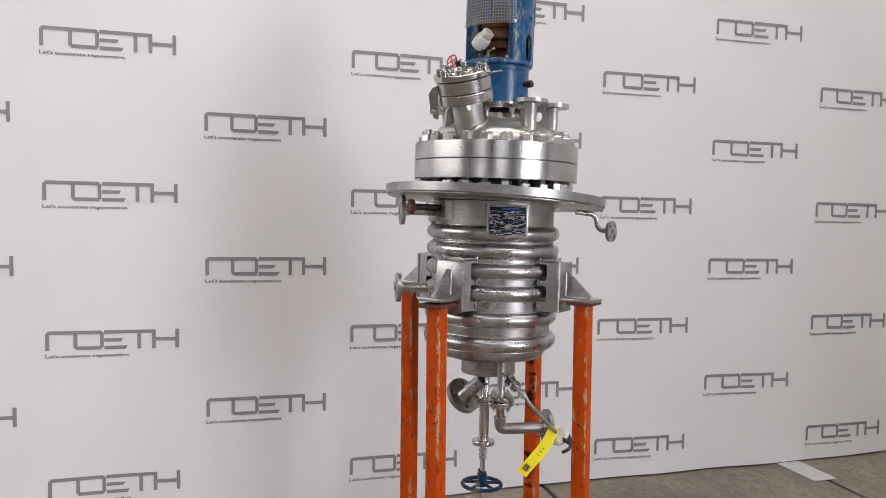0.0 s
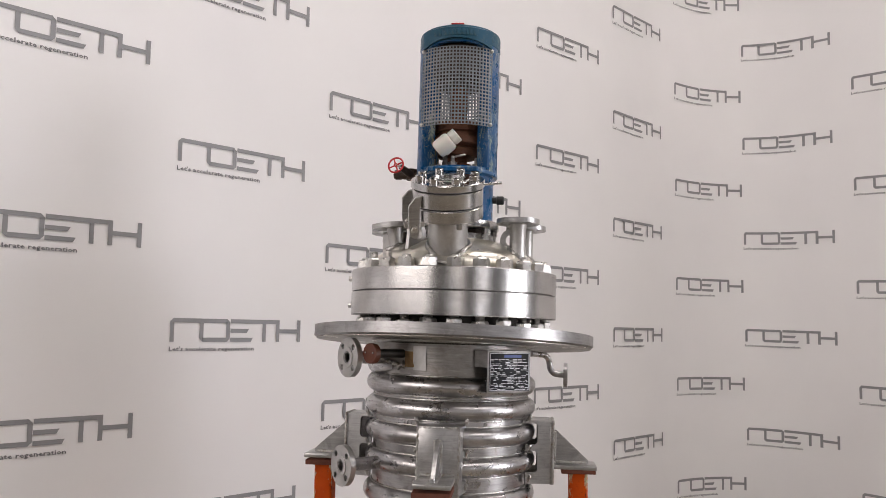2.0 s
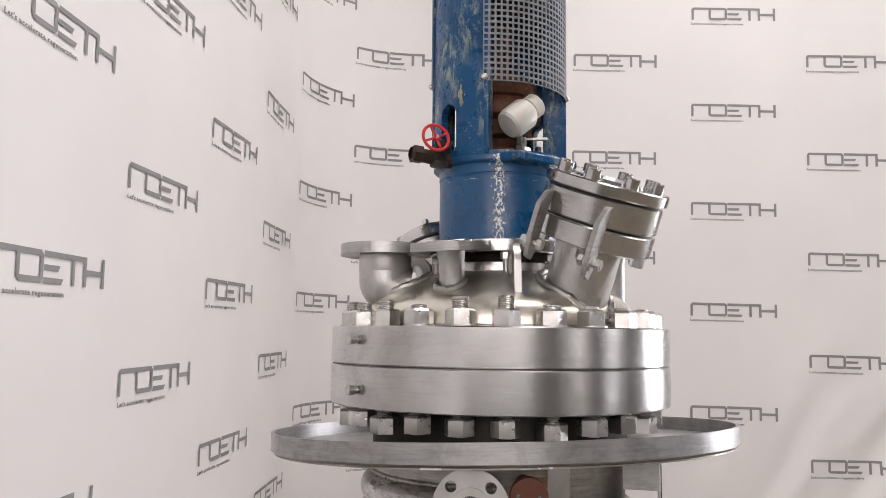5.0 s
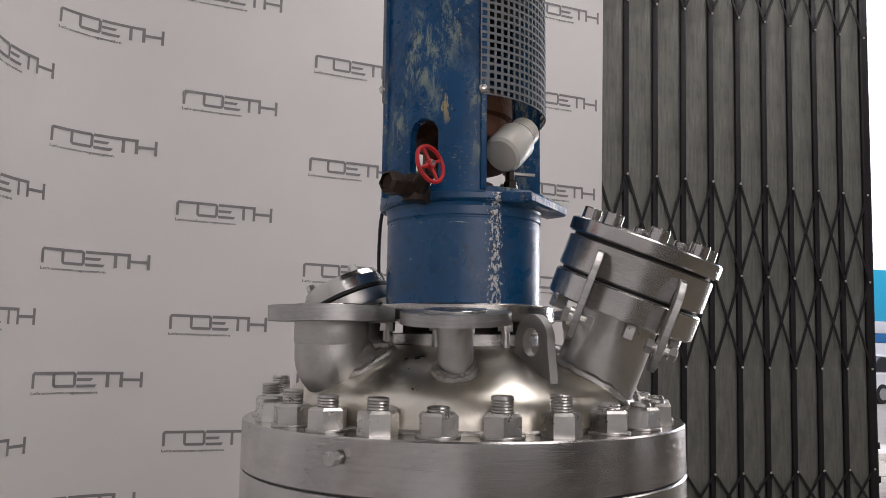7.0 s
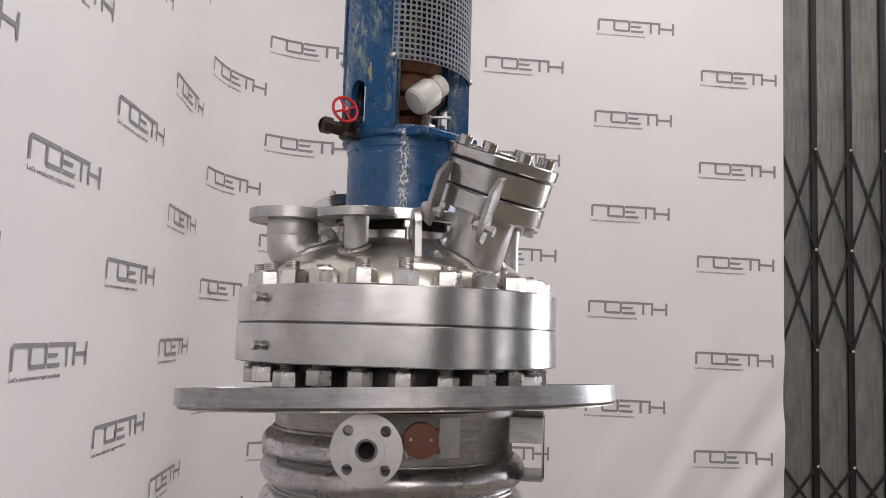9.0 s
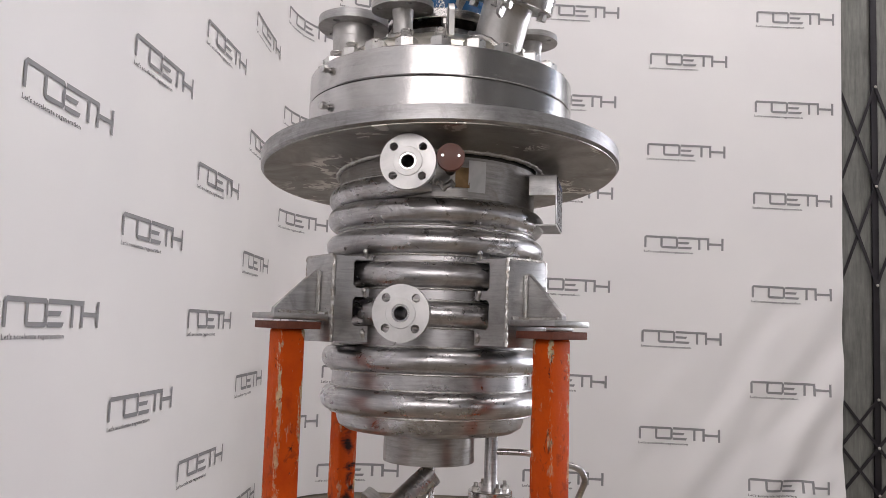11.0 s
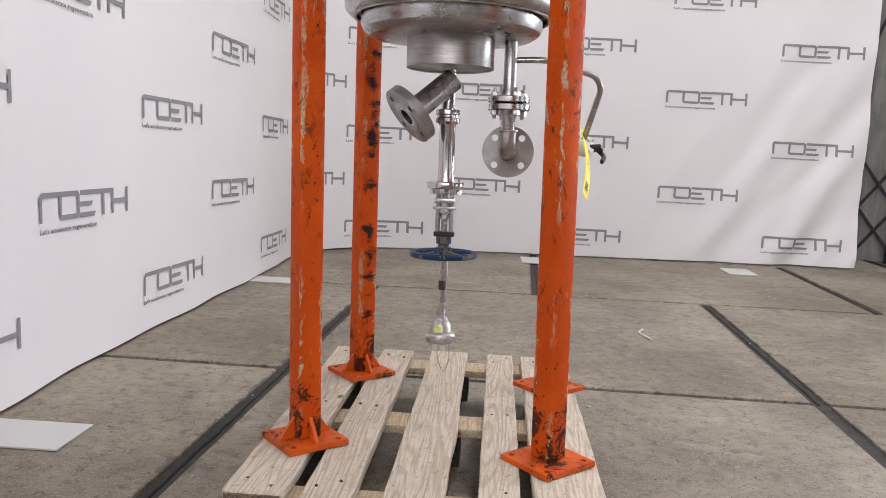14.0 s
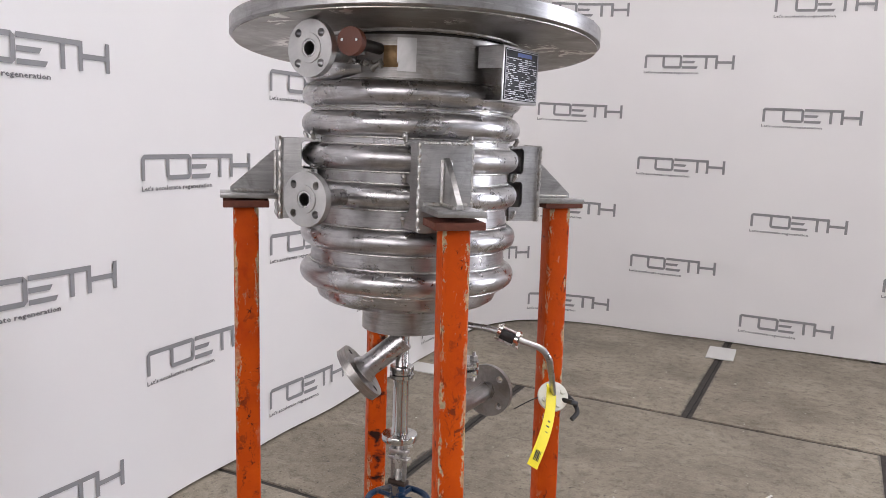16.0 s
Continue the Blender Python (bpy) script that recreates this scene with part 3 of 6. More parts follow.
def holed(R, bore, bc, n, hr, z0, z1, turn=0.0, seg=48, m=None, bm=None, extra=None):
    """A flange: a disc with a bore and n bolt holes that go through."""
    b = bmesh.new()

    def loop(cx, cy, r, k):
        vs = [b.verts.new((cx + r * math.cos(2 * math.pi * i / k), cy + r * math.sin(2 * math.pi * i / k), z0)) for i in range(k)]
        return [b.edges.new((vs[i], vs[(i + 1) % k])) for i in range(k)]

    ed = loop(0, 0, R, seg)
    if bore:
        ed += loop(0, 0, bore, 28)
    for i in range(n):
        a = turn + 2 * math.pi * i / n
        ed += loop(bc * math.cos(a), bc * math.sin(a), hr, 14)
    bmesh.ops.triangle_fill(b, edges=ed, use_beauty=True)
    r = bmesh.ops.extrude_face_region(b, geom=b.faces[:])
    bmesh.ops.translate(b, verts=[v for v in r["geom"] if isinstance(v, bmesh.types.BMVert)], vec=(0, 0, z1 - z0))
    return join(bm, b, m)


def prism(pts, thick, m=None, bm=None, bevel=0.0):
    """A plate of that outline (x, y), from z = 0 to thick."""
    b = bmesh.new()
    f = b.faces.new([b.verts.new((x, y, 0)) for x, y in pts])
    r = bmesh.ops.extrude_face_region(b, geom=[f])
    bmesh.ops.translate(b, verts=[v for v in r["geom"] if isinstance(v, bmesh.types.BMVert)], vec=(0, 0, thick))
    if bevel:
        bmesh.ops.bevel(b, geom=b.edges[:], offset=bevel, segments=1, affect="EDGES")
    return join(bm, b, m)


def hexa(af, h, chamfer=0.12, bm=None, m=None):
    """A hexagon nut or head standing on z = 0, with its chamfered top."""
    R = af / math.sqrt(3)
    b = bmesh.new()
    lv = []
    for r, z in ((R, 0), (R, h * (1 - chamfer)), (R * 0.87, h)):
        lv.append([b.verts.new((r * math.cos(math.pi * k / 3), r * math.sin(math.pi * k / 3), z)) for k in range(6)])
    for p, q in zip(lv, lv[1:]):
        for i in range(6):
            b.faces.new((p[i], p[(i + 1) % 6], q[(i + 1) % 6], q[i]))
    b.faces.new(lv[0])
    b.faces.new(lv[-1])
    return join(bm, b, m)


def thread(r, z0, z1, pitch=0.003, bm=None, m=None, seg=16):
    prof = [(0, z0)]
    z = z0
    while z < z1 - pitch:
        prof += [(r * 0.9, z), (r, z + pitch * 0.5)]
        z += pitch
    prof += [(r * 0.92, z1 - 0.001), (r * 0.7, z1), (0, z1)]
    return lathe(prof, seg, m, bm)


def aim(p, d, spin=0.0):
    """A pose at p whose z points along d."""
    return Matrix.Translation(p) @ Vector(d).to_track_quat("Z", "Y").to_matrix().to_4x4() @ pose(0, 0, 0, 0, 0, spin)


def pol(r, az, z):
    return Vector((r * math.cos(radians(az)), r * math.sin(radians(az)), z))


# ---------------------------------------------------------------- hall
def slab(name, x0, x1, y0, y1, z0, z1, mat, label="", kind="structure"):
    ob = part(name, box(x1 - x0, y1 - y0, z1 - z0), mat, m=pose((x0 + x1) / 2, (y0 + y1) / 2, (z0 + z1) / 2))
    return tagged(ob, label, "", "", kind)


slab("wall_west", -7.3, -7.0, -9, 9.3, 0, 7, HALL, "plain painted hall wall")
slab("wall_south", -7.3, 20.3, -9.3, -9, 0, 7, HALL, "plain painted hall wall")
slab("wall_east", 20, 20.3, -9, 9.3, 0, 7, HALL, "plain painted hall wall")
slab("wall_north", -7, 9.3, 9, 9.3, 0, 7, HALL, "plain painted hall wall beside a wide open door")
slab("wall_north_2", 17.1, 20, 9, 9.3, 0, 7, HALL, "plain painted hall wall beside a wide open door")
slab("ceiling", -7.3, 20.3, -9.3, 6.4, 7.0, 7.2, CEIL, "pale sheet roof of the hall")
slab("ceiling_2", -7.3, 7.0, 6.4, 9.3, 7.0, 7.2, CEIL, "pale sheet roof of the hall")
# added opaque white panels on the solid walls and roof, behind the fill lamps
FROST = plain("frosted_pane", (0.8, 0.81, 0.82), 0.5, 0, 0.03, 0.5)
slab("window_1", -2.9, 4.1, -9.0, -8.97, 1.0, 5.6, FROST, "large added white panel behind a fill lamp, out of view")
slab("window_3", 8.5, 13.5, -9.0, -8.97, 1.2, 4.8, FROST, "added white panel behind a fill lamp, out of view")
slab("window_2", 19.97, 20.0, -5.2, 0.4, 0.2, 5.0, FROST, "tall added white panel behind the east fill lamp, out of view")
slab("rooflight_1", 0.8, 2.4, -3.0, 5.2, 6.965, 7.0, FROST, "long added white panel above a fill lamp, out of view")
slab("rooflight_2", 5.8, 7.4, -3.0, 5.2, 6.965, 7.0, FROST, "long added white panel above a fill lamp, out of view")
slab("ground", -60, 60, -60, 60, -0.3, -0.009, JOINT, "dark filled joints under the concrete slabs")

# concrete slabs, rows shifted against one another
floor = thing("floor", pose(0, 0, 0, 0, 0, 2.2), "worn stained grey concrete slabs with dark joints", "", "", "structure")
SX, SY = 1.9, 1.76
slab_mesh = None
for j in range(-5, 6):
    shift = (0.0, 0.95)[(j + 1) % 2 if j > 0 else 1]
    for i in range(-4, 12):
        x, y = -0.65 + SX * i + (shift if j > 0 else 0.0) + SX / 2, 0.79 + SY * (j - 1) + SY / 2
        if slab_mesh is None:
            slab_mesh = part("slab", box(SX - 0.055, SY - 0.03, 0.06, bevel=0.005), CONCRETE, floor)
            ob = slab_mesh
        else:
            ob = again(slab_mesh, pose(0, 0, 0), floor)
        ob.matrix_basis = pose(x, y, -0.03)
# open cracks along the filler of the long joints
CRACK = plain("open_crack", (0.006, 0.006, 0.006), 0.9)
rc = random.Random(8)
for j, x, side in ((1, -0.65, 0.0), (2, 0.3, 0.006), (2, 2.2, 0.0), (3, 1.25, 0.004), (0, -0.65, 0.002), (1, 1.25, -0.002)):
    cb = bmesh.new()
    y0 = 0.79 + SY * (j - 1)
    left, right = [], []
    for i in range(45):
        y = y0 + 0.01 + (SY - 0.02) * i / 44
        c = x + side + rc.uniform(-0.003, 0.003)
        w = rc.uniform(0.0015, 0.0045)
        left.append((c - w, y))
        right.append((c + w, y))
    part("crack", prism(right + left[::-1], 0.004, pose(0, 0, -0.0105), cb), CRACK, floor, "open black crack in a filled joint")

# ---------------------------------------------------------------- printed banner
W1A = Vector((-1.0375, -3.5))                                # long side wall
CORNER = Vector((-1.603, 4.0835))
W2B = Vector((2.625, 4.5065))                                  # free edge beside the gate
RAD = 0.77
u1 = (CORNER - W1A).normalized()
u2 = (W2B - CORNER).normalized()
L1 = (CORNER - W1A).length - RAD
ARC = 0.5 * math.pi * RAD
L2 = (W2B - CORNER).length - RAD
BTOP = 5.2


def banner_at(s, z, out=0.0):
    """A point of the cloth at the run s along it and the height z, out metres before it."""
    if s < L1:
        p, d = W1A + u1 * s, u1
    elif s < L1 + ARC:
        t = (s - L1) / ARC
        a, b, c = CORNER - u1 * RAD, CORNER, CORNER + u2 * RAD
        k = 0.62
        p = (a * (1 - t) ** 3 + (a + (b - a) * k) * 3 * t * (1 - t) ** 2 + (c + (b - c) * k) * 3 * t * t * (1 - t) + c * t ** 3)
        d = u1.lerp(u2, t).normalized()
    else:
        p, d = CORNER + u2 * (RAD + s - L1 - ARC), u2
    n = Vector((d.y, -d.x))
    e = (L1 + ARC + L2) - s
    w = 0.003 * math.sin(s * 2.1 + 0.4 * z) + 0.002 * math.sin(s * 5.3 + 1.0 + z * 0.7)
    y = W1A.y + s * u1.y                          # the long side bows a little
    w += 0.012 * math.exp(-((y - 2.5) / 0.35) ** 2) - 0.027 * math.exp(-((y - 0.75) / 0.7) ** 2)
    if e < 1.9:                                   # slack folds pulled towards the free lower corner
        k = max(0.0, 1 - e / 1.9) * max(0.0, 1 - z / 2.2)
        w += 0.03 * k * math.sin((z + 1.3 * e) * 8.0) + 0.015 * k * math.sin((z * 0.8 + 1.5 * e) * 14 + 1) + 0.005 * k * math.sin((z + 0.8 * e) * 23)
    w += 0.006 * max(0.0, 1 - z / 0.8) * math.sin(s * 9.0)
    p = p + n * (w + out)
    return Vector((p.x, p.y, z))


TOTAL = L1 + ARC + L2
bm = bmesh.new()
NS, NZ = 380, 130
grid = [[bm.verts.new(banner_at(TOTAL * i / NS, 0.012 + BTOP * j / NZ)) for j in range(NZ + 1)] for i in range(NS + 1)]
for i in range(NS):
    for j in range(NZ):
        bm.faces.new((grid[i][j], grid[i + 1][j], grid[i + 1][j + 1], grid[i][j + 1]))
r = bmesh.ops.extrude_face_region(bm, geom=bm.faces[:])
back = [g for g in r["geom"] if isinstance(g, bmesh.types.BMVert)]
bm.normal_update()
for v in back:
    v.co = v.co + Vector((-0.003, 0.003, 0))
banner = tagged(part("backdrop", bm, CLOTH, sharp=60), "white cloth banner printed with grey repeating marks, hung round a corner", "", "", "structure")

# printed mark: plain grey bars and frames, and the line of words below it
LOGO_W, LOGO_H, DIP = 0.617, 0.0955, 0.014


def strokes():
    """Bars of the mark, each as four corners (x, y) in metres."""
    w, h, t = LOGO_W, LOGO_H, 0.0175
    c = 0.014

    def bar(x0, y0, x1, y1, cut=0.0):
        return ((x0, y0), (x1 - cut, y0), (x1, y1), (x0, y1))

    a, b = 0.1257, 0.2628
    return [
        bar(0.0, 0.0, t, h - c), ((0.0, h - c), (t, h - c), (t + 0.004, h - t), (c, h)), bar(c, h - t, b - c, h),      # hook
        bar(a, c, a + t, h - c), bar(b - t, c, b, h - c), bar(a + c, 0.0, b - c, t),                                       # frame
        ((a, c), (a + c, 0.0), (a + c, t), (a + t, c + 0.004)), ((b - c, 0.0), (b, c), (b - t, c + 0.004), (b - c, t)),
        ((a, h - c), (a + t, h - c - 0.004), (a + c, h - t), (a + c, h - t + 0.001)), ((b - c, h - t), (b - t, h - c - 0.004), (b, h - c), (b - c, h)),
        bar(b + 0.002, 0.0, 0.373, t, 0.010), bar(b + 0.002, 0.038, 0.353, 0.038 + t, 0.010), bar(b + 0.002, h - t, 0.488, h),   # stacked bars
        bar(0.419, 0.0, 0.419 + t, h - t),                                                                                # post under the long bar
        bar(0.488, 0.0, 0.488 + t, h), bar(0.488 + t, 0.038, w - t, 0.038 + t), bar(w - t, 0.0, w, h + 0.001),              # pair of posts
    ]


cu = bpy.data.curves.new("tagline", "FONT")
cu.body, cu.size = "Let's accelerate regeneration", 0.0275
cu.resolution_u = 1
cu.offset = 0.0006
tmp = bpy.data.objects.new("tagline", cu)
scene.collection.objects.link(tmp)
bpy.context.view_layer.update()
words = bpy.data.meshes.new_from_object(tmp)
scene.collection.objects.unlink(tmp)
bpy.data.objects.remove(tmp)
wv = [v.co.copy() for v in words.vertices]
wf = [tuple(p.vertices) for p in words.polygons]
wx = max(v.x for v in wv)
TAG_W = 0.383


def logo(s0, z0):
    """One printed mark whose left lower corner lies at the run s0 and the height z0."""
    b = bmesh.new()
    for p, q, r, o in strokes():
        n = max(1, int((q[0] - p[0]) / 0.03))
        col = []
        for i in range(n + 1):
            t = i / n
            lo, hi = ((m[0] + (k[0] - m[0]) * t, m[1] + (k[1] - m[1]) * t) for m, k in ((p, q), (o, r)))
            col.append([b.verts.new(banner_at(s0 + x, z0 + y - DIP * x, 0.0035)) for x, y in (lo, hi)])
        for (a, c), (d, e) in zip(col, col[1:]):
            b.faces.new((a, d, e, c))
    part("printed_mark", b, LOGO_GREY, banner, "grey bars and frames printed on the cloth")
    b = bmesh.new()
    vs = [b.verts.new(banner_at(s0 - 0.003 + v.x * TAG_W / wx, z0 - 0.037 + v.y * 0.9 - DIP * v.x * TAG_W / wx, 0.0035)) for v in wv]
    for p in wf:
        try:
            b.faces.new([vs[k] for k in p])
        except ValueError:
            pass
    part("printed_words", b, WORD_GREY, banner, "small grey printed line of words")


def s_of_w1(y):
    return (y - W1A.y) / u1.y


ROW = 0.734
for k in range(-3, 6):                         # along the side wall
    s0 = s_of_w1(-0.558 + 0.746 * k + (0.03 if k == 5 else 0.0)) - LOGO_W
    zb = 2.027 - 0.0095 * k - (ROW / 2 if k % 2 else 0.0)
    for r in range(-3, 5):
        z = zb + ROW * r
        if 0.05 < z < 5.0 and s0 > 0.02:
            logo(s0, z)
s_corner = s_of_w1(3.378)
for r in range(0, 7):
    logo(s_corner, 0.514 + ROW * r)
for i, x in enumerate((-0.742, 0.007, 0.811, 1.684, 2.515)):   # along the far wall; x of the right end
    for r in range(0, 7):
        lean = 0.0 if i < 2 else 0.011 * r
        s0 = L1 + ARC + (x + lean - CORNER.x) / u2.x - RAD - LOGO_W
        z = (0.138 if i % 2 == 0 else 0.498) + ROW * r
        if z < 5.0:
            logo(s0, z)

# ---------------------------------------------------------------- folding gate
gate = thing("folding_gate", pose(2.373, 4.70, 0, 0, 0, 0.0), "tall dark folding metal gate with crossed lattice bars, closed", "gate")
PITCH, NP, GH = 0.279, 11, 6.4
prof = [(-0.122, 0.0), (-0.116, -0.030), (-0.078, -0.050), (0.078, -0.050), (0.116, -0.030), (0.122, 0.0), (0.116, 0.004), (0.072, -0.044), (-0.072, -0.044), (-0.112, 0.004)]
panel = part("panel", prism(prof, GH, bm=None), GATE_SHEET, gate, m=pose(PITCH / 2, 0, 0.06))
post = part("upright", box(0.048, 0.05, GH, pose(0, 0, GH / 2), 0.004), GATE_METAL, gate, m=pose(0, -0.03, 0.04))
rivet = part("rivet", lathe([(0.011, 0), (0.011, 0.004), (0.006, 0.009), (0, 0.010)], 12), plain("pale_rivet", (0.5, 0.48, 0.45), 0.5), gate, m=pose(0, -0.07, 1.74, 90))
bars = {}
for i in range(NP + 1):
    if i:
        again(post, pose(PITCH * i, -0.03, 0.04))
    if 0 < i < NP:
        again(panel, pose(PITCH * (i + 0.5), 0, 0.06))
for band, (z0, z1, z2) in enumerate(((0.12, 0.48, 0.85), (1.74, 2.53, 3.34), (4.85, 5.5, 6.15))):
    for lo, hi in ((z0, z1), (z1, z2)):
        zm = (lo + hi) / 2
        L = math.hypot(PITCH, hi - lo)
        a = math.degrees(math.atan2(PITCH, hi - lo))
        for i in range(NP):
            for sgn, yy in ((1, -0.064), (-1, -0.072)):
                key = (band, lo, sgn)
                m = pose(PITCH * (i + 0.5), yy, zm, 0, sgn * a, 0)
                if key not in bars:
                    bars[key] = part("lattice_bar", box(0.022, 0.006, L), GATE_METAL, gate, m=m)
                else:
                    again(bars[key], m)
    for z in (z0, z1, z2):
        for i in range(NP + 1):
            if not (z == z0 == 1.74 and i == 0):
                again(rivet, pose(PITCH * i, -0.076, z, 90))

part("end_post", box(0.075, 0.07, GH, pose(0, 0, GH / 2), 0.006), GATE_METAL, gate, "wide dark end post", m=pose(PITCH * NP + 0.03, -0.02, 0.03))
for z in (0.75, 1.05):
    part("latch_lug", box(0.05, 0.03, 0.06, bevel=0.004), GATE_METAL, gate, m=pose(PITCH * NP + 0.075, -0.03, z))

# white sheets that lie on the floor along the banner
for (x, y, rz, sx, sy) in ((-1.31, 2.47, 4, 0.33, 0.17), (0.145, 3.94, 5, 0.18, 0.31), (1.64, 3.97, 4, 0.2, 0.29), (-1.155, -0.045, 4, 0.32, 0.19)):
    ob = part("floor_sheet", box(sx, sy, 0.006, bevel=0.0015), SHEET_WHITE, m=pose(x, y, 0.004, 0, 0, rz))
    tagged(ob, "thin white plastic sheet lying flat on the concrete", "sheet", "sheets on the floor")

# ---------------------------------------------------------------- pallet
pallet = thing("pallet", pose(-0.012, 0.022, 0, 0, 0, 3.9), "weathered pine pallet with gaps between its boards", "pallet")
BOARDS = ((-0.375, -0.253, 0.0), (-0.22, -0.12, -0.002), (-0.06, 0.06, 0.002), (0.125, 0.208, 0.0), (0.235, 0.38, -0.001))


def sawn_board(w, long, seed, cut_left=0.0, cut_right=0.0, belly=0.0):
    """A board with wavering edges, knocked corners and, where asked, front corners split away."""
    rb = random.Random(seed)
    n = 16
    left, right = [], []
    for i in range(n + 1):
        y = -long / 2 + long * i / n
        bulge = belly * math.exp(-((y + 0.12) / 0.12) ** 2)
        left.append((-w / 2 + rb.uniform(-0.0012, 0.0012), y))
        right.append((w / 2 + rb.uniform(-0.0012, 0.0012) + bulge, y))
    for side, cut, sg in ((left, cut_left, 1), (right, cut_right, -1)):
        c = max(cut, 0.004)
        x, y = side[0]
        side[0] = (x + sg * c, y)
        side.insert(1, (x + sg * c * 0.25, y + c * 0.8))
        side.insert(2, (x, y + c * 1.6))
    return prism(right + left[::-1], 0.027, pose(0, 0, -0.0135), None, 0.0022)


for k, (a, b, z) in enumerate(BOARDS):
    cl, cr, be = ((0.014, 0.0, 0.0), (0.004, 0.006, 0.0), (0.010, 0.004, 0.006), (0.0, 0.003, 0.0), (0.032, 0.004, 0.0))[k]
    part("board", sawn_board(b - a, 1.13, 40 + k, cl, cr, be), WOOD, pallet, m=pose((a + b) / 2, 0, 0.1415 + z))
nail = None
rn = random.Random(12)
for (a, b) in ((-0.375, -0.253), (-0.22, -0.12), (-0.06, 0.06), (0.125, 0.208), (0.235, 0.38)):
    for y in (-0.50, -0.02, 0.50):
        for t in (0.28, 0.72):
            m = pose(a + (b - a) * t + rn.uniform(-0.008, 0.008), y + rn.uniform(-0.03, 0.03), 0.1555)
            if nail is None:
                nail = part("nail", disc(0.0034, -0.003, 0.0006, 0.0004, 10), DARK, pallet, m=m)
            else:
                again(nail, m)
for y in (-0.50, -0.02, 0.50):
    part("cross_board", box(0.755, 0.1 if y else 0.12, 0.022, bevel=0.003), WOOD_SIDE, pallet, m=pose(0.002, y, 0.116))
    for x in (-0.325, 0.0, 0.325):
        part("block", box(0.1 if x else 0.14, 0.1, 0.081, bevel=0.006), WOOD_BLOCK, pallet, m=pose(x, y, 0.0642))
for x in (-0.325, 0.0, 0.325):
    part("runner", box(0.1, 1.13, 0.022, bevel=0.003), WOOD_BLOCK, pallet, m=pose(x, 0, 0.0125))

# ---------------------------------------------------------------- support legs
A = 0.275


def support_leg(mat, label, gussets=4):
    leg = thing("support_leg", pose(0, 0, 0), label, "leg", "legs under the reactor")
    part("base_plate", holed(0.1025, 0, 0.078, 4, 0.007, 0, 0.012, math.pi / 4 * 0, 4), ORANGE_PLATE, leg, "orange base plate with bolt holes", m=pose(0, 0, 0.156, 0, 0, 0))
    w, h = 0.0555, 1.149
    b = bmesh.new()
    box(w, w, h, pose(0, 0, h / 2, 0, 0, 45), 0.006, b, 3)
    part("post", b, mat, leg, m=pose(0, 0, 0.168))
    for k in range(gussets):
        a = 45 + 90 * k
        g = prism([(0, 0), (0.036, 0), (0, 0.05)], 0.008)
        part("gusset", g, ORANGE_PLATE, leg, m=pose(0, 0, 0.168, 0, 0, a) @ pose(w / 2, 0.004, 0, 90, 0, 0))
    part("top_plate", box(0.1, 0.1, 0.015, pose(0, 0, 0, 0, 0, 45), 0.0015), RUST, leg, "rust brown top plate", m=pose(0, 0, 1.3245))
    return leg


def stand(x, y, rz, lean):
    """The pose of a leg whose foot lies flat at (x, y, 0.156) and which leans a little towards -x."""
    return pose(x, y, 0.156, 0, -lean, 0) @ pose(0, 0, -0.156, 0, 0, rz)


leg0 = support_leg(ORANGE, "orange painted square steel leg with chipped edges, standing on the pallet")
support_leg(ORANGE_BURNT, "orange square steel leg with black scorch marks, standing on the pallet").matrix_world = stand(-A, A, 180, 0.1)
leg1 = support_leg(ORANGE, "orange square steel leg with rust specks, standing on the pallet", 0)
copy_thing(leg1, stand(A + 0.003, A, 90, 0.7))
leg1.matrix_world = stand(A + 0.005, -A, 0, 0.8)
leg0.matrix_world = stand(-A + 0.005, -A, 270, 0.35)

# ---------------------------------------------------------------- reactor
LEAN = pose(-0.002, -0.018, 0.6) @ pose(0, 0, 0, -1.35, -0.5, 0) @ pose(0, 0, -0.6)
reactor = thing("stirred_reactor", LEAN, "stainless steel reactor with half-pipe coils and blue drive, on four legs", "reactor")
RV = reactor

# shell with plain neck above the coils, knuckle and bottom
# hub coloured near black, as the shaded gap between flange and brim
part("hub", lathe([(0.236, 1.69), (0.238, 1.77)], 96), STEEL_HUB, RV, "hub below the flange, the gap's shade in its dark colour")
part("shell", lathe([(0.218, 1.142), (0.233, 1.144), (0.233, 1.602)], 120), STEEL_SHELL, RV)
part("neck", lathe([(0.233, 1.602), (0.233, 1.64), (0.236, 1.71)], 120), STEEL_NECK, RV, "plain stained neck above the coils")
# one narrow pale rectangle on the neck
for az, w in ((-62, 0.04),):
    pb = bmesh.new()
    cols = []
    for i in range(9):
        a = az + math.degrees(w / 0.236) * (i / 8 - 0.5)
        cols.append([pb.verts.new(pol(r, a, z)) for r, z in ((0.2358, 1.615), (0.2375, 1.683))])
    for (a, b), (c, d) in zip(cols, cols[1:]):
        pb.faces.new((a, c, d, b))
    part("ground_patch", pb, STEEL_FACE, RV, "pale rectangle on the neck")
part("bottom_knuckle", lathe([(0.1, 1.0895), (0.17, 1.0895), (0.198, 1.094), (0.213, 1.104), (0.218, 1.117), (0.2195, 1.146)], 120), STEEL_PIPE, RV)


def half_pipe(z, r=0.233, h=0.025, w=0.029):
    pr = [(r - 0.004, z - w)]
    for i in range(13):
        a = -math.pi / 2 + math.pi * i / 12
        pr.append((r + h * math.cos(a), z + w * 0.94 * math.sin(a)))
    pr.append((r - 0.004, z + w))
    return lathe(pr, 128)


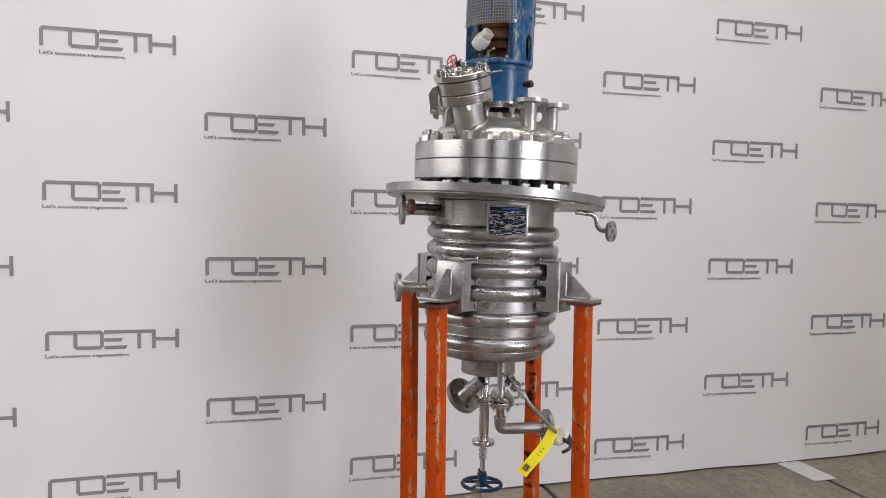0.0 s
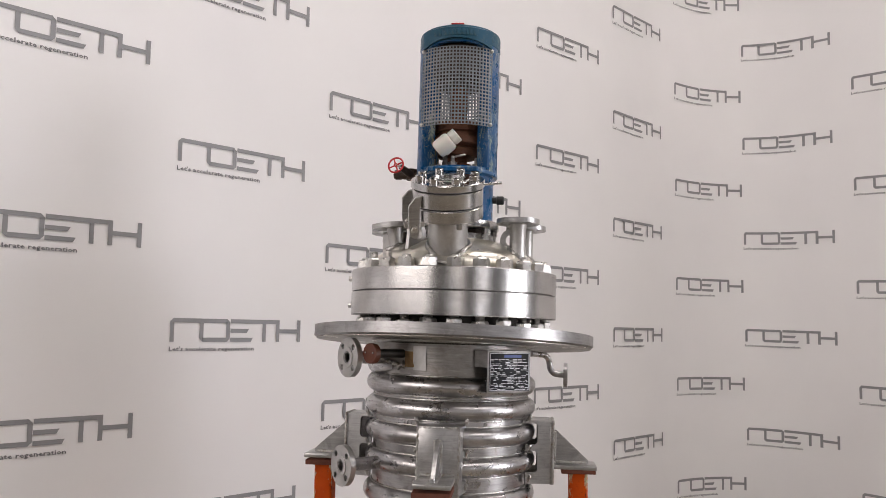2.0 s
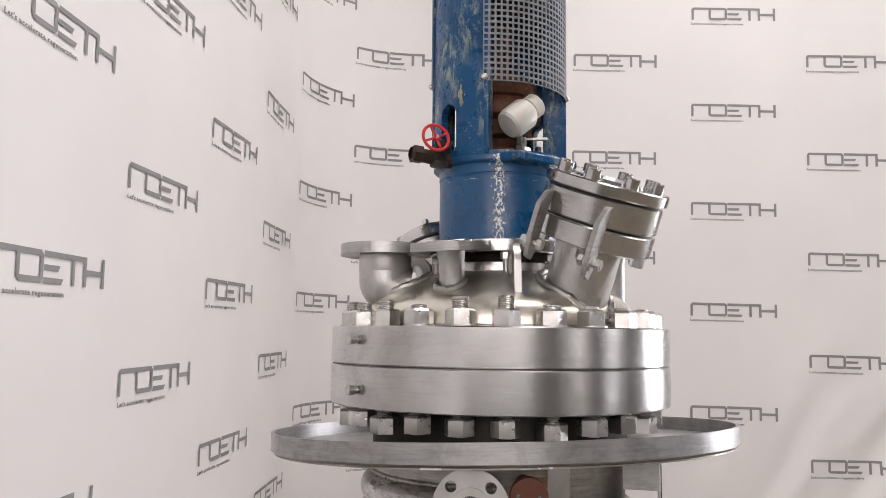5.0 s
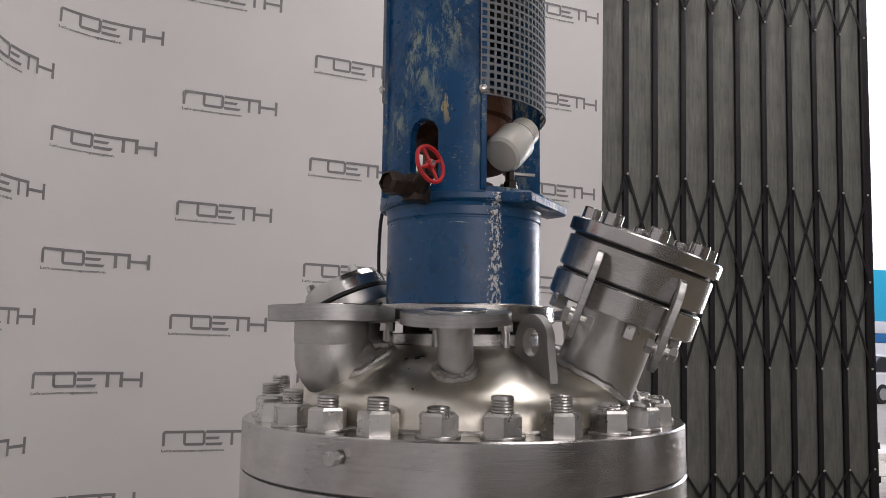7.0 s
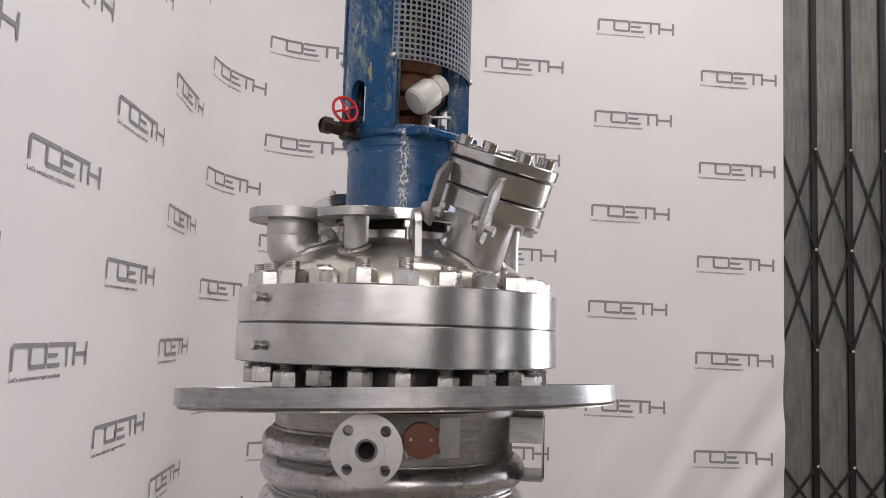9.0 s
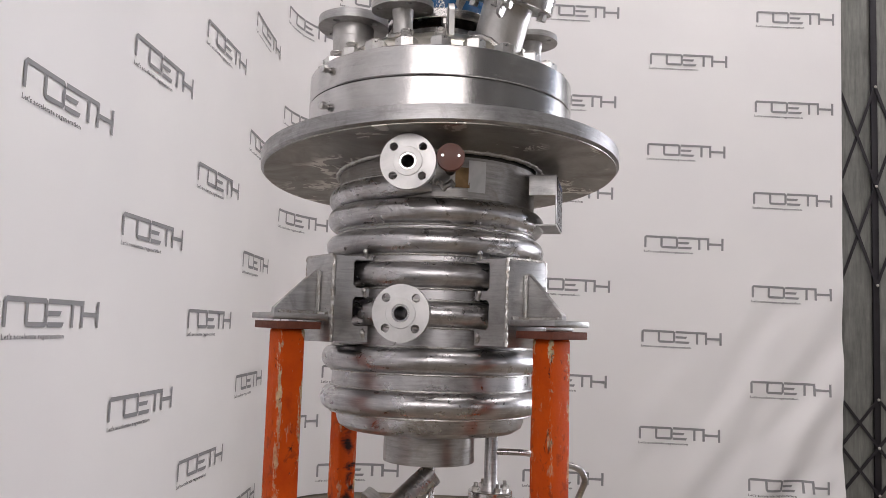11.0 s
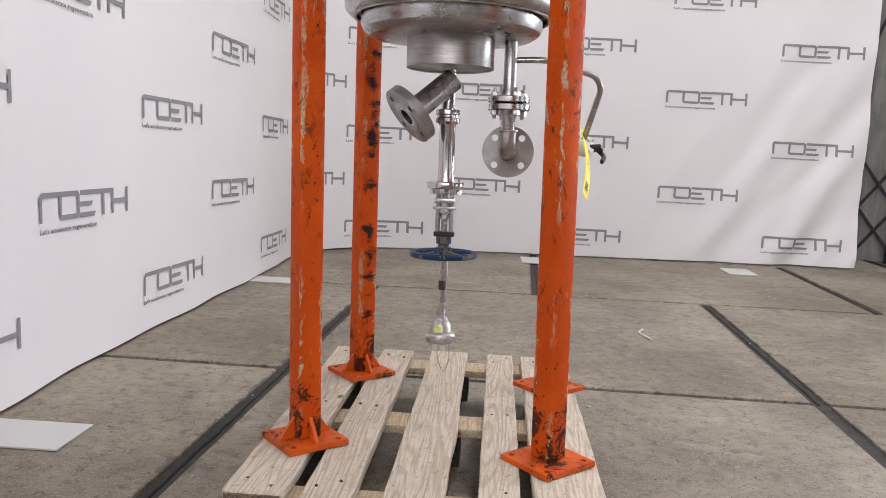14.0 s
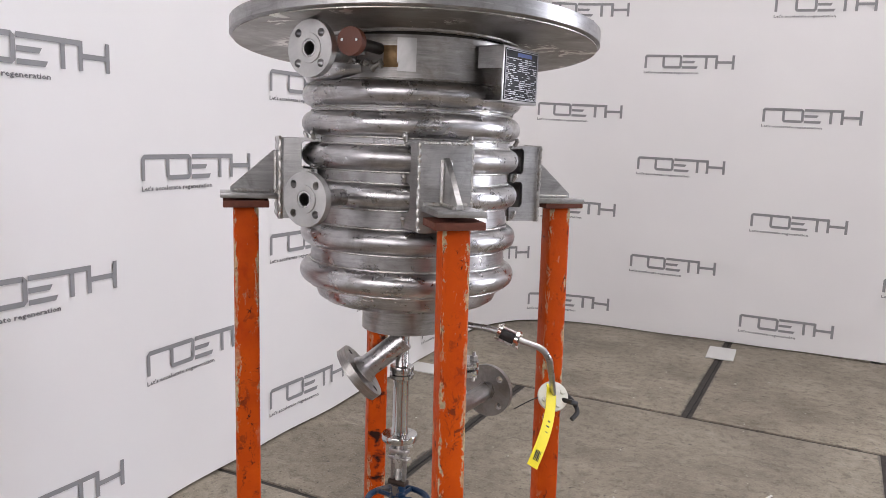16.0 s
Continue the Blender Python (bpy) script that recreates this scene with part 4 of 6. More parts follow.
COILS = (1.571, 1.506, 1.434, 1.352, 1.254, 1.163)
for z in COILS:
    part("coil_turn", half_pipe(z), STEEL_PIPE, RV)
for z in COILS:
    for e in (-0.0285, 0.0285):
        pts = []
        for i in range(181):
            a = 2 * math.pi * i / 180
            pts.append(pol(0.2345 + 0.0004 * math.sin(i * 2.7) + 0.0004 * math.sin(i * 7.1), math.degrees(a), z + e + 0.0005 * math.sin(i * 1.9)))
        part("weld_seam", tube(pts, 0.0026, 7, caps=False), WELD, RV)

# first turn: it starts beside the upper nozzle and winds away round the back
bm = bmesh.new()
rows_ = []
for i in range(61):
    t = i / 60
    az, z = -86 - 150 * t, 1.624 - 0.012 * t
    k = min(1.0, 0.15 + t * 9) if t < 0.1 else 1.0
    row = []
    for q in range(11):
        a = -math.pi / 2 + math.pi * q / 10
        row.append(bm.verts.new(pol(0.233 + 0.024 * k * math.cos(a), az, z + 0.026 * (0.4 + 0.6 * k) * math.sin(a))))
    rows_.append(row)
for ra, rb in zip(rows_, rows_[1:]):
    for q in range(10):
        bm.faces.new((ra[q], ra[q + 1], rb[q + 1], rb[q]))
part("coil_turn", bm, STEEL_PIPE, RV)
part("weld_seam", tube([pol(0.2352 + 0.0008 * math.sin(i * 2.7), -84 - 1.5 * i, 1.651 - 0.00012 * i + 0.0009 * math.sin(i * 1.9)) for i in range(100)], 0.0036, 7), WELD, RV)
part("stain_patch", box(0.0012, 0.032, 0.044, bevel=0.0004), plain("brown_heat_stain", (0.2, 0.125, 0.06), 0.4, 0.7, 0.4, 0.01), RV, "brown stained patch on the neck", m=pose(0, 0, 0, 0, 0, -70) @ pose(0.2352, 0, 1.645))
part("weld_bead", tube([pol(0.235 + 0.002 * math.sin(i * 1.3), -84 + 0.9 * i, 1.627 + 0.006 * math.sin(i * 0.9) + 0.003 * math.sin(i * 2.3)) for i in range(12)], 0.006, 8), WELD, RV)

part("bottom_neck", lathe([(0, 1.024), (0.099, 1.024), (0.1, 1.02), (0.106, 1.02), (0.106, 1.09), (0.12, 1.1)], 80), STEEL_NECK, RV, "short stained steel neck under the bottom")

# body flanges
part("lower_flange", ring(0.2, 0.316, 1.769, 1.8385, 0.002, 160), STEEL_TURNED, RV)
part("flange_gasket", ring(0.2, 0.313, 1.8385, 1.8405, 0.0002, 120), BLACK, RV)
part("upper_flange", ring(0.2, 0.316, 1.8405, 1.905, 0.002, 160), STEEL_TURNED, RV)

# lid
part("lid", lathe([(0.256, 1.898), (0.2555, 1.916), (0.252, 1.936), (0.243, 1.95), (0.228, 1.961), (0.205, 1.9735), (0.17, 1.989), (0.14, 2.001), (0.1, 2.013), (0.0, 2.02)], 120), STEEL_DOME, RV, "domed polished lid with brownish heat tint")
part("weld_seam", ring(0.25, 0.2585, 1.899, 1.911, 0.004, 120), WELD, RV)

# studs and nuts
NB, BC = 24, 0.278
top_nut = None
rng = random.Random(4)
for k in range(NB):
    az = 6.2 + 15 * k
    spin = rng.uniform(0, 60)
    lift = rng.choice((0.0, 0.012, 0.016, 0.02, 0.018, 0.0))
    lift = {13: 0.012, 14: 0.009, 15: 0.009, 16: 0.001, 17: 0.014, 18: 0.015, 19: 0.002, 20: 0.0, 21: 0.0}.get(k, lift)
    m = Matrix.Translation(pol(BC, az, 1.905)) @ pose(0, 0, 0, 0, 0, spin)
    if top_nut is None:
        top_nut = part("nut", hexa(0.042, 0.028), STEEL_BOLT, RV, m=m)
        washer = part("washer", disc(0.026, 0, 0.003, 0.0005, 24), STEEL_BOLT, RV, m=Matrix.Translation(pol(BC, az, 1.905)))
    else:
        again(top_nut, m)
        if k % 3:
            again(washer, Matrix.Translation(pol(BC, az, 1.905)))
    part("stud", thread(0.0135, 1.733, 1.939 + lift, 0.0035, m=Matrix.Translation(pol(BC, az, 0))), STEEL_BOLT, RV)
    z = rng.choice((1.735, 1.735, 1.735, 1.729))
    again(top_nut, Matrix.Translation(pol(BC, az, z)) @ pose(0, 0, 0, 0, 0, rng.uniform(0, 60)))

# small bolts on the flange rims
for z in (1.882, 1.799):
    d = pol(1, -134.5, 0)
    b = disc(0.006, -0.01, 0.012, 0.001, 16)
    hexa(0.016, 0.011, bm=b, m=pose(0, 0, 0.008))
    part("rim_bolt", b, STEEL_BOLT, RV, m=aim(pol(0.314, -134.5, z), d))

# splash brim, set a little askew
brim_m = Matrix.Translation((0.005, 0, 1.701)) @ Vector((-0.037, 0.052, 1)).to_track_quat("Z", "Y").to_matrix().to_4x4()
brim = part("splash_brim", lathe([(0.236, -0.012), (0.419, -0.012), (0.425, -0.008), (0.425, 0.022), (0.419, 0.022), (0.418, -0.004), (0.236, -0.004)], 160, closed=True), STEEL_DULL, RV, "wide round drip brim of grey steel with a low lip", m=brim_m)

part("underside", ring(0.238, 0.4185, -0.0155, -0.0125, 0.0005, 120), STEEL_BRIM, brim, "underside smeared with pale sealant")
part("weld_seam", tube([pol(0.2445 + 0.0016 * math.sin(i * 1.7), 2.5 * i, -0.0165) for i in range(145)], 0.0055, 8, caps=False), WELD, brim)

# brackets on the four legs
for k in range(4):
    az = -45 + 90 * k
    base = pose(0, 0, 0, 0, 0, az)
    fr = part("bracket", box(0.012, 0.11, 0.182, bevel=0.002), STEEL_PLATE, RV, "welded box bracket of plain steel plate", m=base @ pose(0.309, 0, 1.379))
    fm = fr.matrix_basis.inverted() @ base
    for s in (-1, 1):
        pts = [(0.228, 1.290), (0.303, 1.290), (0.303, 1.470), (0.228, 1.470)]
        for z in (1.434, 1.354):                  # notches through which the coil turns enter
            pts += [(0.228, z + 0.031), (0.258, z + 0.031), (0.264, z + 0.024), (0.264, z - 0.024), (0.258, z - 0.031), (0.228, z - 0.031)]
        part("side_plate", prism(pts, 0.009, pose(0, 0, 0, 90)), STEEL_PLATE, fr, m=fm @ pose(0.303, s * 0.0495, 0, 0, 0, -s * 13) @ pose(-0.303, 0.0045, 0))
        for z in (1.4775, 1.394, 1.305):          # lumps of weld where the plate meets the shell
            pts = [(0.238 + 0.002 * k, s * (0.067 + 0.0015 * k), z - 0.010 + 0.005 * k) for k in range(5)]
            part("weld_bead", tube(pts, [0.003, 0.0055, 0.0045, 0.006, 0.003], 9), WELD, fr, m=fm)
    part("top_cover", prism([(0.222, -0.068), (0.303, -0.05), (0.303, 0.05), (0.222, 0.068)], 0.008, pose(0, 0, 1.463), None, 0.001), STEEL_PLATE, fr, m=fm)
    part("shelf", box(0.128, 0.098, 0.012, bevel=0.0015), STEEL_PLATE, fr, m=fm @ pose(0.376, 0, 1.3385))
    gus = [(0.315, 1.3445), (0.418, 1.3445), (0.418, 1.355), (0.323, 1.441), (0.315, 1.441)]
    part("gusset", prism(gus, 0.012, pose(0, 0.006, 0, 90), None, 0.001), STEEL_PLATE, fr, m=fm)
    beads = [([(0.316, -0.046, 1.346), (0.316, 0.046, 1.346)], 0.006)]
    for s in (-1, 1):
        beads.append(([(0.318, s * 0.008, 1.346), (0.318, s * 0.008, 1.437)], 0.005))
        beads.append(([(0.318, s * 0.008, 1.347), (0.41, s * 0.008, 1.347)], 0.005))
        beads.append(([(0.311 + 0.001 * math.sin(i * 2.2), s * 0.055 + 0.0012 * math.sin(i * 1.7), 1.290 + 0.18 * i / 30) for i in range(31)], 0.0045))
    beads.append(([(0.311 + 0.001 * math.sin(i * 2.2), -0.053 + 0.106 * i / 24, 1.469 + 0.001 * math.sin(i * 3.1)) for i in range(25)], 0.0045))
    for pts, r in beads:
        part("weld_bead", tube(pts, r, 7), WELD, fr, m=fm)


def nozzle(name, p, d, R, pipe_r, length, thick=0.016, bolts=4, hole=0.008, bc=None, bore=None, turn=45, mat=STEEL_PLATE, label="", neck=0.02):
    """A flanged branch: its face lies at p and looks along d; the pipe goes back by length."""
    d = Vector(d).normalized()
    bc = bc or R * 0.735
    bore = bore or pipe_r * 0.75
    fl = part(name, holed(R, bore, bc, bolts, hole, -thick, 0, radians(turn)), STEEL_FACE if mat is STEEL_PLATE else mat, RV, label, m=aim(p, d))
    part("raised_face", ring(bore * 1.35, R * 0.52, -0.001, 0.0022, 0.0005, 40), STEEL_FACE, fl)
    part("bore_ring", ring(bore, bore * 1.28, -0.001, 0.001, 0.0004, 32), STEEL_BRIGHT, fl)
    part("pipe", lathe([(bore, -0.001), (bore, -length), (pipe_r, -length), (pipe_r, -thick - neck), (pipe_r * 1.3, -thick), (bore, -thick + 0.001)], 32, closed=True), STEEL_PIPE, fl)
    return fl


n1 = nozzle("jacket_nozzle", (-0.015, -0.368, 1.646), pol(1, -92, 0), 0.056, 0.018, 0.13, hole=0.0085)
n2 = nozzle("jacket_nozzle", (-0.017, -0.374, 1.348), pol(1, -92, 0), 0.056, 0.018, 0.125, hole=0.0085)

# ---- lid: nozzles, lugs, manhole
def lid_z(r):
    pts = ((0.0, 2.02), (0.1, 2.013), (0.14, 2.001), (0.17, 1.989), (0.205, 1.9735), (0.228, 1.961), (0.243, 1.95), (0.252, 1.936), (0.256, 1.918), (0.262, 1.912))
    for (a, za), (b, zb) in zip(pts, pts[1:]):
        if r <= b:
            return za + (zb - za) * (r - a) / (b - a)
    return 1.912


def weld_ring(r, az, pr, lift=0.002, parent=None):
    """A lumpy bead where a pipe of radius pr meets the lid."""
    c = pol(r, az, 0)
    pts = []
    for i in range(41):
        a = 2 * math.pi * i / 40
        p = c + Vector((pr * math.cos(a), pr * math.sin(a), 0))
        p.z = lid_z(math.hypot(p.x, p.y)) + lift + 0.0012 * math.sin(a * 17)
        pts.append(p)
    return part("weld_bead", tube(pts, 0.0065, 8, caps=False), WELD, parent or RV)


def lid_nozzle(r, az, R, thick, pr, ztop, lean=0.0, drop=0.035, tilt=0.0):
    p = pol(r, az, ztop)
    place = Matrix.Translation(p) @ Matrix.Rotation(radians(tilt), 4, pol(1, az + 90, 0))
    fl = part("lid_nozzle", holed(R, pr * 0.86, R * 0.76, 4, R * 0.1, -thick, 0, radians(az + 45), 56), STEEL_PLATE, RV, "flanged stub on the lid", m=place)
    part("raised_face", ring(pr * 0.86, R * 0.58, -0.0005, 0.0032, 0.0006, 48), STEEL_BRIGHT, fl)
    rb = r - lean
    q = pol(rb, az, lid_z(rb) - 0.012) - p
    pts = [(0, 0, -thick + 0.002), (0, 0, -thick - 0.012), (0, 0, -drop), (q.x, q.y, q.z)]
    b = bmesh.new()
    if lean:
        tube(pts[1:], pr, 36, b, None, 0.012)
        lathe([(pr, -thick - 0.03), (pr * 1.025, -thick - 0.026), (pr * 1.025, -thick)], 36, None, b)
    else:
        lathe([(pr * 1.1, -thick + 0.001), (pr * 1.06, -thick - 0.012), (pr, -thick - 0.016), (pr, q.z)], 32, None, b)
    part("pipe", b, STEEL_MATT, fl)
    weld_ring(rb, az, pr * 1.06)
    return fl


lid_nozzle(0.221, -160.5, 0.084, 0.020, 0.048, 2.057, 0.036, 0.075)
lid_nozzle(0.197, -111, 0.070, 0.015, 0.0225, 2.05, tilt=6)
n4 = lid_nozzle(0.228, 15, 0.064, 0.014, 0.024, 2.062)
n5 = lid_nozzle(0.222, 52, 0.062, 0.014, 0.022, 2.06)

# tilted sight glass
sg = part("sight_glass", lathe([(0.045, -0.09), (0.045, -0.01), (0.066, -0.008), (0.068, -0.004), (0.068, 0.012), (0.045, 0.014)], 48), STEEL_MATT, RV, "tilted sight glass with a black gasket", m=aim(pol(0.185, 143, 2.06), pol(0.42, 150, 0.9)))
part("gasket", ring(0.04, 0.0685, 0.014, 0.020, 0.001, 48), BLACK, sg)
part("cover_ring", lathe([(0.036, 0.020), (0.067, 0.020), (0.067, 0.036), (0.060, 0.046), (0.04, 0.05), (0.034, 0.044), (0.0, 0.043)], 48), STEEL_BRIGHT, sg)
for k in range(4):
    part("bolt", hexa(0.013, 0.01), STEEL_BOLT, sg, m=pose(0, 0, 0, 0, 0, 45 + 90 * k) @ pose(0.053, 0, 0.047))


def lug(az, r=0.172):
    """A lifting plate with a hole, standing in a radial plane."""
    b = bmesh.new()
    out = [(-0.05, -0.035), (0.055, -0.055), (0.055, -0.03)]
    for i in range(15):
        a = radians(-8 + 196 * i / 14)
        out.append((0.012 + 0.036 * math.cos(a), 0.03 + 0.036 * math.sin(a)))
    out += [(-0.03, 0.01)]
    vs = [b.verts.new((x, y, 0)) for x, y in out]
    ed = [b.edges.new((vs[i], vs[(i + 1) % len(vs)])) for i in range(len(vs))]
    hv = [b.verts.new((0.012 + 0.0185 * math.cos(2 * math.pi * i / 20), 0.03 + 0.0185 * math.sin(2 * math.pi * i / 20), 0)) for i in range(20)]
    ed += [b.edges.new((hv[i], hv[(i + 1) % 20])) for i in range(20)]
    bmesh.ops.triangle_fill(b, edges=ed, use_beauty=True)
    r2 = bmesh.ops.extrude_face_region(b, geom=b.faces[:])
    bmesh.ops.translate(b, verts=[v for v in r2["geom"] if isinstance(v, bmesh.types.BMVert)], vec=(0, 0, 0.012))
    ob = part("lifting_lug", b, STEEL_MATT, RV, "lifting plate with a round hole", m=pose(0, 0, 0, 0, 0, az) @ pose(r, 0.006, 1.983, 90))
    for s in (0, 0.012):
        part("weld_bead", tube([(-0.045, -0.004, s), (0.0, -0.018, s), (0.05, -0.043, s)], 0.005, 8), WELD, ob)


lug(-78)
lug(45, 0.165)
lug(165, 0.165)

# manhole with hinged cover
MH = aim(pol(0.199, -45, 1.958), pol(0.375, -44, 0.93))
mh = part("manhole", lathe([(0.05, -0.05), (0.056, -0.05), (0.056, 0.10), (0.097, 0.10), (0.1, 0.103), (0.1, 0.133), (0.097, 0.136), (0.05, 0.136)], 72), STEEL_MATT, RV, "slanting manhole with a bolted sight cover", m=MH)
part("neck_ring", ring(0.05, 0.1005, 0.1005, 0.1355, 0.002, 72), STEEL_TURNED, mh)
part("gasket", ring(0.05, 0.093, 0.135, 0.140, 0.0005, 60), BLACK, mh)
part("cover_ring", ring(0.05, 0.1, 0.140, 0.184, 0.002, 72), STEEL_TURNED, mh)
part("gasket", ring(0.05, 0.094, 0.184, 0.188, 0.0005, 60), BLACK, mh)
part("cover_flange", lathe([(0.048, 0.188), (0.102, 0.188), (0.104, 0.190), (0.104, 0.206), (0.102, 0.208), (0.062, 0.208), (0.060, 0.212), (0.050, 0.212), (0.048, 0.202)], 72), STEEL_BRIGHT, mh)
glass = Nodes("sight_glass_pane").put(col=(0.75, 0.8, 0.76), rough=0.04, trans=0.85).mat
part("pane", disc(0.049, 0.19, 0.203, 0.001, 40), glass, mh)
for k in range(8):
    b = lathe([(0, 0.206), (0.0125, 0.206), (0.0125, 0.2235), (0.0115, 0.225), (0.0065, 0.225), (0.0062, 0.217), (0, 0.217)], 20)
    part("cap_screw", b, STEEL_BRIGHT, mh, m=pose(0, 0, 0, 0, 0, 22.5 + 45 * k) @ pose(0.081, 0, 0))
for k in range(4):
    part("nut", hexa(0.02, 0.018), STEEL_BOLT, mh, m=pose(0, 0, 0, 0, 0, 30 + 90 * k) @ pose(0.083, 0, 0.082))
weld_ring(0.200, -45, 0.061, 0.004)
inv = MH.inverted()
side = (inv.to_3x3() @ Vector((-0.42, -0.9, 0))).normalized()
side.z = 0
side.normalize()
tang = Vector((-side.y, side.x, 0))
for s in (-0.053, 0.053):
    o = side * 0.088 + tang * s
    hp = Matrix.Translation(o) @ Matrix(((side.x, tang.x, 0, 0), (side.y, tang.y, 0, 0), (0, 0, 1, 0), (0, 0, 0, 1)))
    out = [(-0.004, 0.175), (0.014, 0.172), (0.034, 0.150), (0.036, 0.10), (0.030, 0.062), (0.014, 0.055), (0.006, 0.075), (0.004, 0.13)]
    part("hinge_arm", prism(out, 0.009, pose(0, 0.0045, 0, 90), None, 0.001), STEEL_PLATE, mh, m=hp)
    b = tube([(0.021, -0.016, 0.085), (0.021, 0.022, 0.085)], 0.006, 12)
    hexa(0.017, 0.009, bm=b, m=aim((0.021, 0.012, 0.085), (0, 1, 0)))
    hexa(0.017, 0.009, bm=b, m=aim((0.021, -0.009, 0.085), (0, -1, 0)))
    lathe([(0.0125, 0.0), (0.0125, 0.012), (0.006, 0.012)], 18, aim((0.021, -0.006 if s > 0 else 0.002, 0.085), (0, -1 if s < 0 else 1, 0)), b)
    part("hinge_bolt", b, STEEL_BOLT, mh, m=hp)
part("lever_pin", tube([(0, 0, 0), (0, 0, 0.055)], 0.004, 12), STEEL_BRIGHT, mh, m=aim((inv.to_3x3() @ Vector((0.6, 0.8, 0))).normalized() * 0.098 + Vector((0, 0, 0.197)), inv.to_3x3() @ Vector((0.62, 0.75, 0.1))))

# ---- drive on the lid
b = ring(0.05, 0.12, 2.004, 2.024, 0.002, 72)
part("mounting_pad", b, STEEL_TURNED, RV)
part("seal_body", lathe([(0.06, 2.02), (0.09, 2.022), (0.09, 2.04), (0.06, 2.042)], 48), DARK, RV)
part("drive_base_ring", ring(0.06, 0.136, 2.04, 2.064, 0.002, 96), STEEL_TURNED, RV)
nutb = None
for k in range(8):
    az = 10 + 45 * k
    b = hexa(0.019, 0.013, m=Matrix.Translation((0, 0, 2.027)))
    lathe([(0.006, 2.0), (0.006, 2.045), (0, 2.045)], 12, None, b)
    nutb = part("base_bolt", b, STEEL_BOLT, RV, m=Matrix.Translation(pol(0.122, az, 0))) if nutb is None else again(nutb, Matrix.Translation(pol(0.122, az, 0)))

DH = part("drive_housing", lathe([(0.09, 2.064), (0.1145, 2.064), (0.1155, 2.066), (0.1155, 2.183), (0.1145, 2.1845), (0.1145, 2.1865), (0.1165, 2.188), (0.1165, 2.2), (0.1185, 2.2045), (0.1255, 2.2065), (0.128, 2.209), (0.128, 2.216), (0.1265, 2.219), (0.09, 2.219)], 96), BLUE_WORN, RV, "worn blue enamelled drive lantern with scratches", 14)
pb = bmesh.new()
prism([(0.10, -0.088), (0.139, -0.074), (0.139, 0.074), (0.10, 0.088)], 0.016, pose(0, 0, 2.203, 0, 0, -45), pb, 0.003)
part("ledge", pb, BLUE, DH)


def lantern_open(az, z):
    """Whether the wall of the lantern is open at that turn and height."""
    for c in (-45, 135):
        d = (az - c + 180) % 360 - 180
        top = 2.612 - 0.016 * (abs(d) / 51) ** 2
        if abs(d) < 51 and 2.226 < z < top:
            return True
    for c in (45, -135):
        d = (az - c + 180) % 360 - 180
        x = d * math.pi / 180 * 0.127
        if abs(x) < 0.0225 and 2.245 < z < 2.30:
            return True
        if x * x + (z - 2.30) ** 2 < 0.0225 ** 2 or x * x + (z - 2.245) ** 2 < 0.0225 ** 2:
            return True
    return False


b = bmesh.new()
NA, Z0, Z1, NZ2 = 320, 2.214, 2.632, 180
gv = {}


def vert(i, j):
    key = (i % NA, j)
    if key not in gv:
        a = 2 * math.pi * key[0] / NA
        gv[key] = b.verts.new((0.127 * math.cos(a), 0.127 * math.sin(a), Z0 + (Z1 - Z0) * j / NZ2))
    return gv[key]


for i in range(NA):
    for j in range(NZ2):
        if not lantern_open((i + 0.5) * 360 / NA, Z0 + (Z1 - Z0) * (j + 0.5) / NZ2):
            b.faces.new((vert(i, j), vert(i + 1, j), vert(i + 1, j + 1), vert(i, j + 1)))
r2 = bmesh.ops.extrude_face_region(b, geom=b.faces[:])
for v in r2["geom"]:
    if isinstance(v, bmesh.types.BMVert):
        v.co.x *= 0.90
        v.co.y *= 0.90
part("lantern_wall", b, BLUE, DH, "blue enamelled lantern wall with chips and slots")
for c in (-45, 135):
    for e in (-51.5, 51.5):
        part("pillar_rib", box(0.045, 0.008, 0.385, bevel=0.001), BLUE, DH, m=pose(0, 0, 0, 0, 0, c + e) @ pose(0.1095, 0, 2.4125))
part("cap", lathe([(0.1, 2.614), (0.1265, 2.614), (0.1285, 2.616), (0.1285, 2.654), (0.1265, 2.661), (0.121, 2.665), (0.106, 2.667), (0.104, 2.672), (0.098, 2.675), (0, 2.676)], 96), CAP_BLUE, DH, "round blue cap of the drive")
# arched visors over the guards
for c in (-45, 135):
    vb2 = bmesh.new()
    vr = []
    for i in range(41):
        d = -52 + 104 * i / 40
        lo = 2.619 - 0.022 * (d / 52) ** 2
        vr.append([vb2.verts.new(pol(rr, c + d, z)) for rr, z in ((0.128, lo + 0.002), (0.1362, lo), (0.1362, 2.652), (0.128, 2.657))])
    for p, q in zip(vr, vr[1:]):
        for k in range(4):
            vb2.faces.new((p[k], p[(k + 1) % 4], q[(k + 1) % 4], q[k]))
    vb2.faces.new(vr[0])
    vb2.faces.new(vr[-1])
    part("visor", vb2, CAP_BLUE, DH, "arched blue band over the guard")
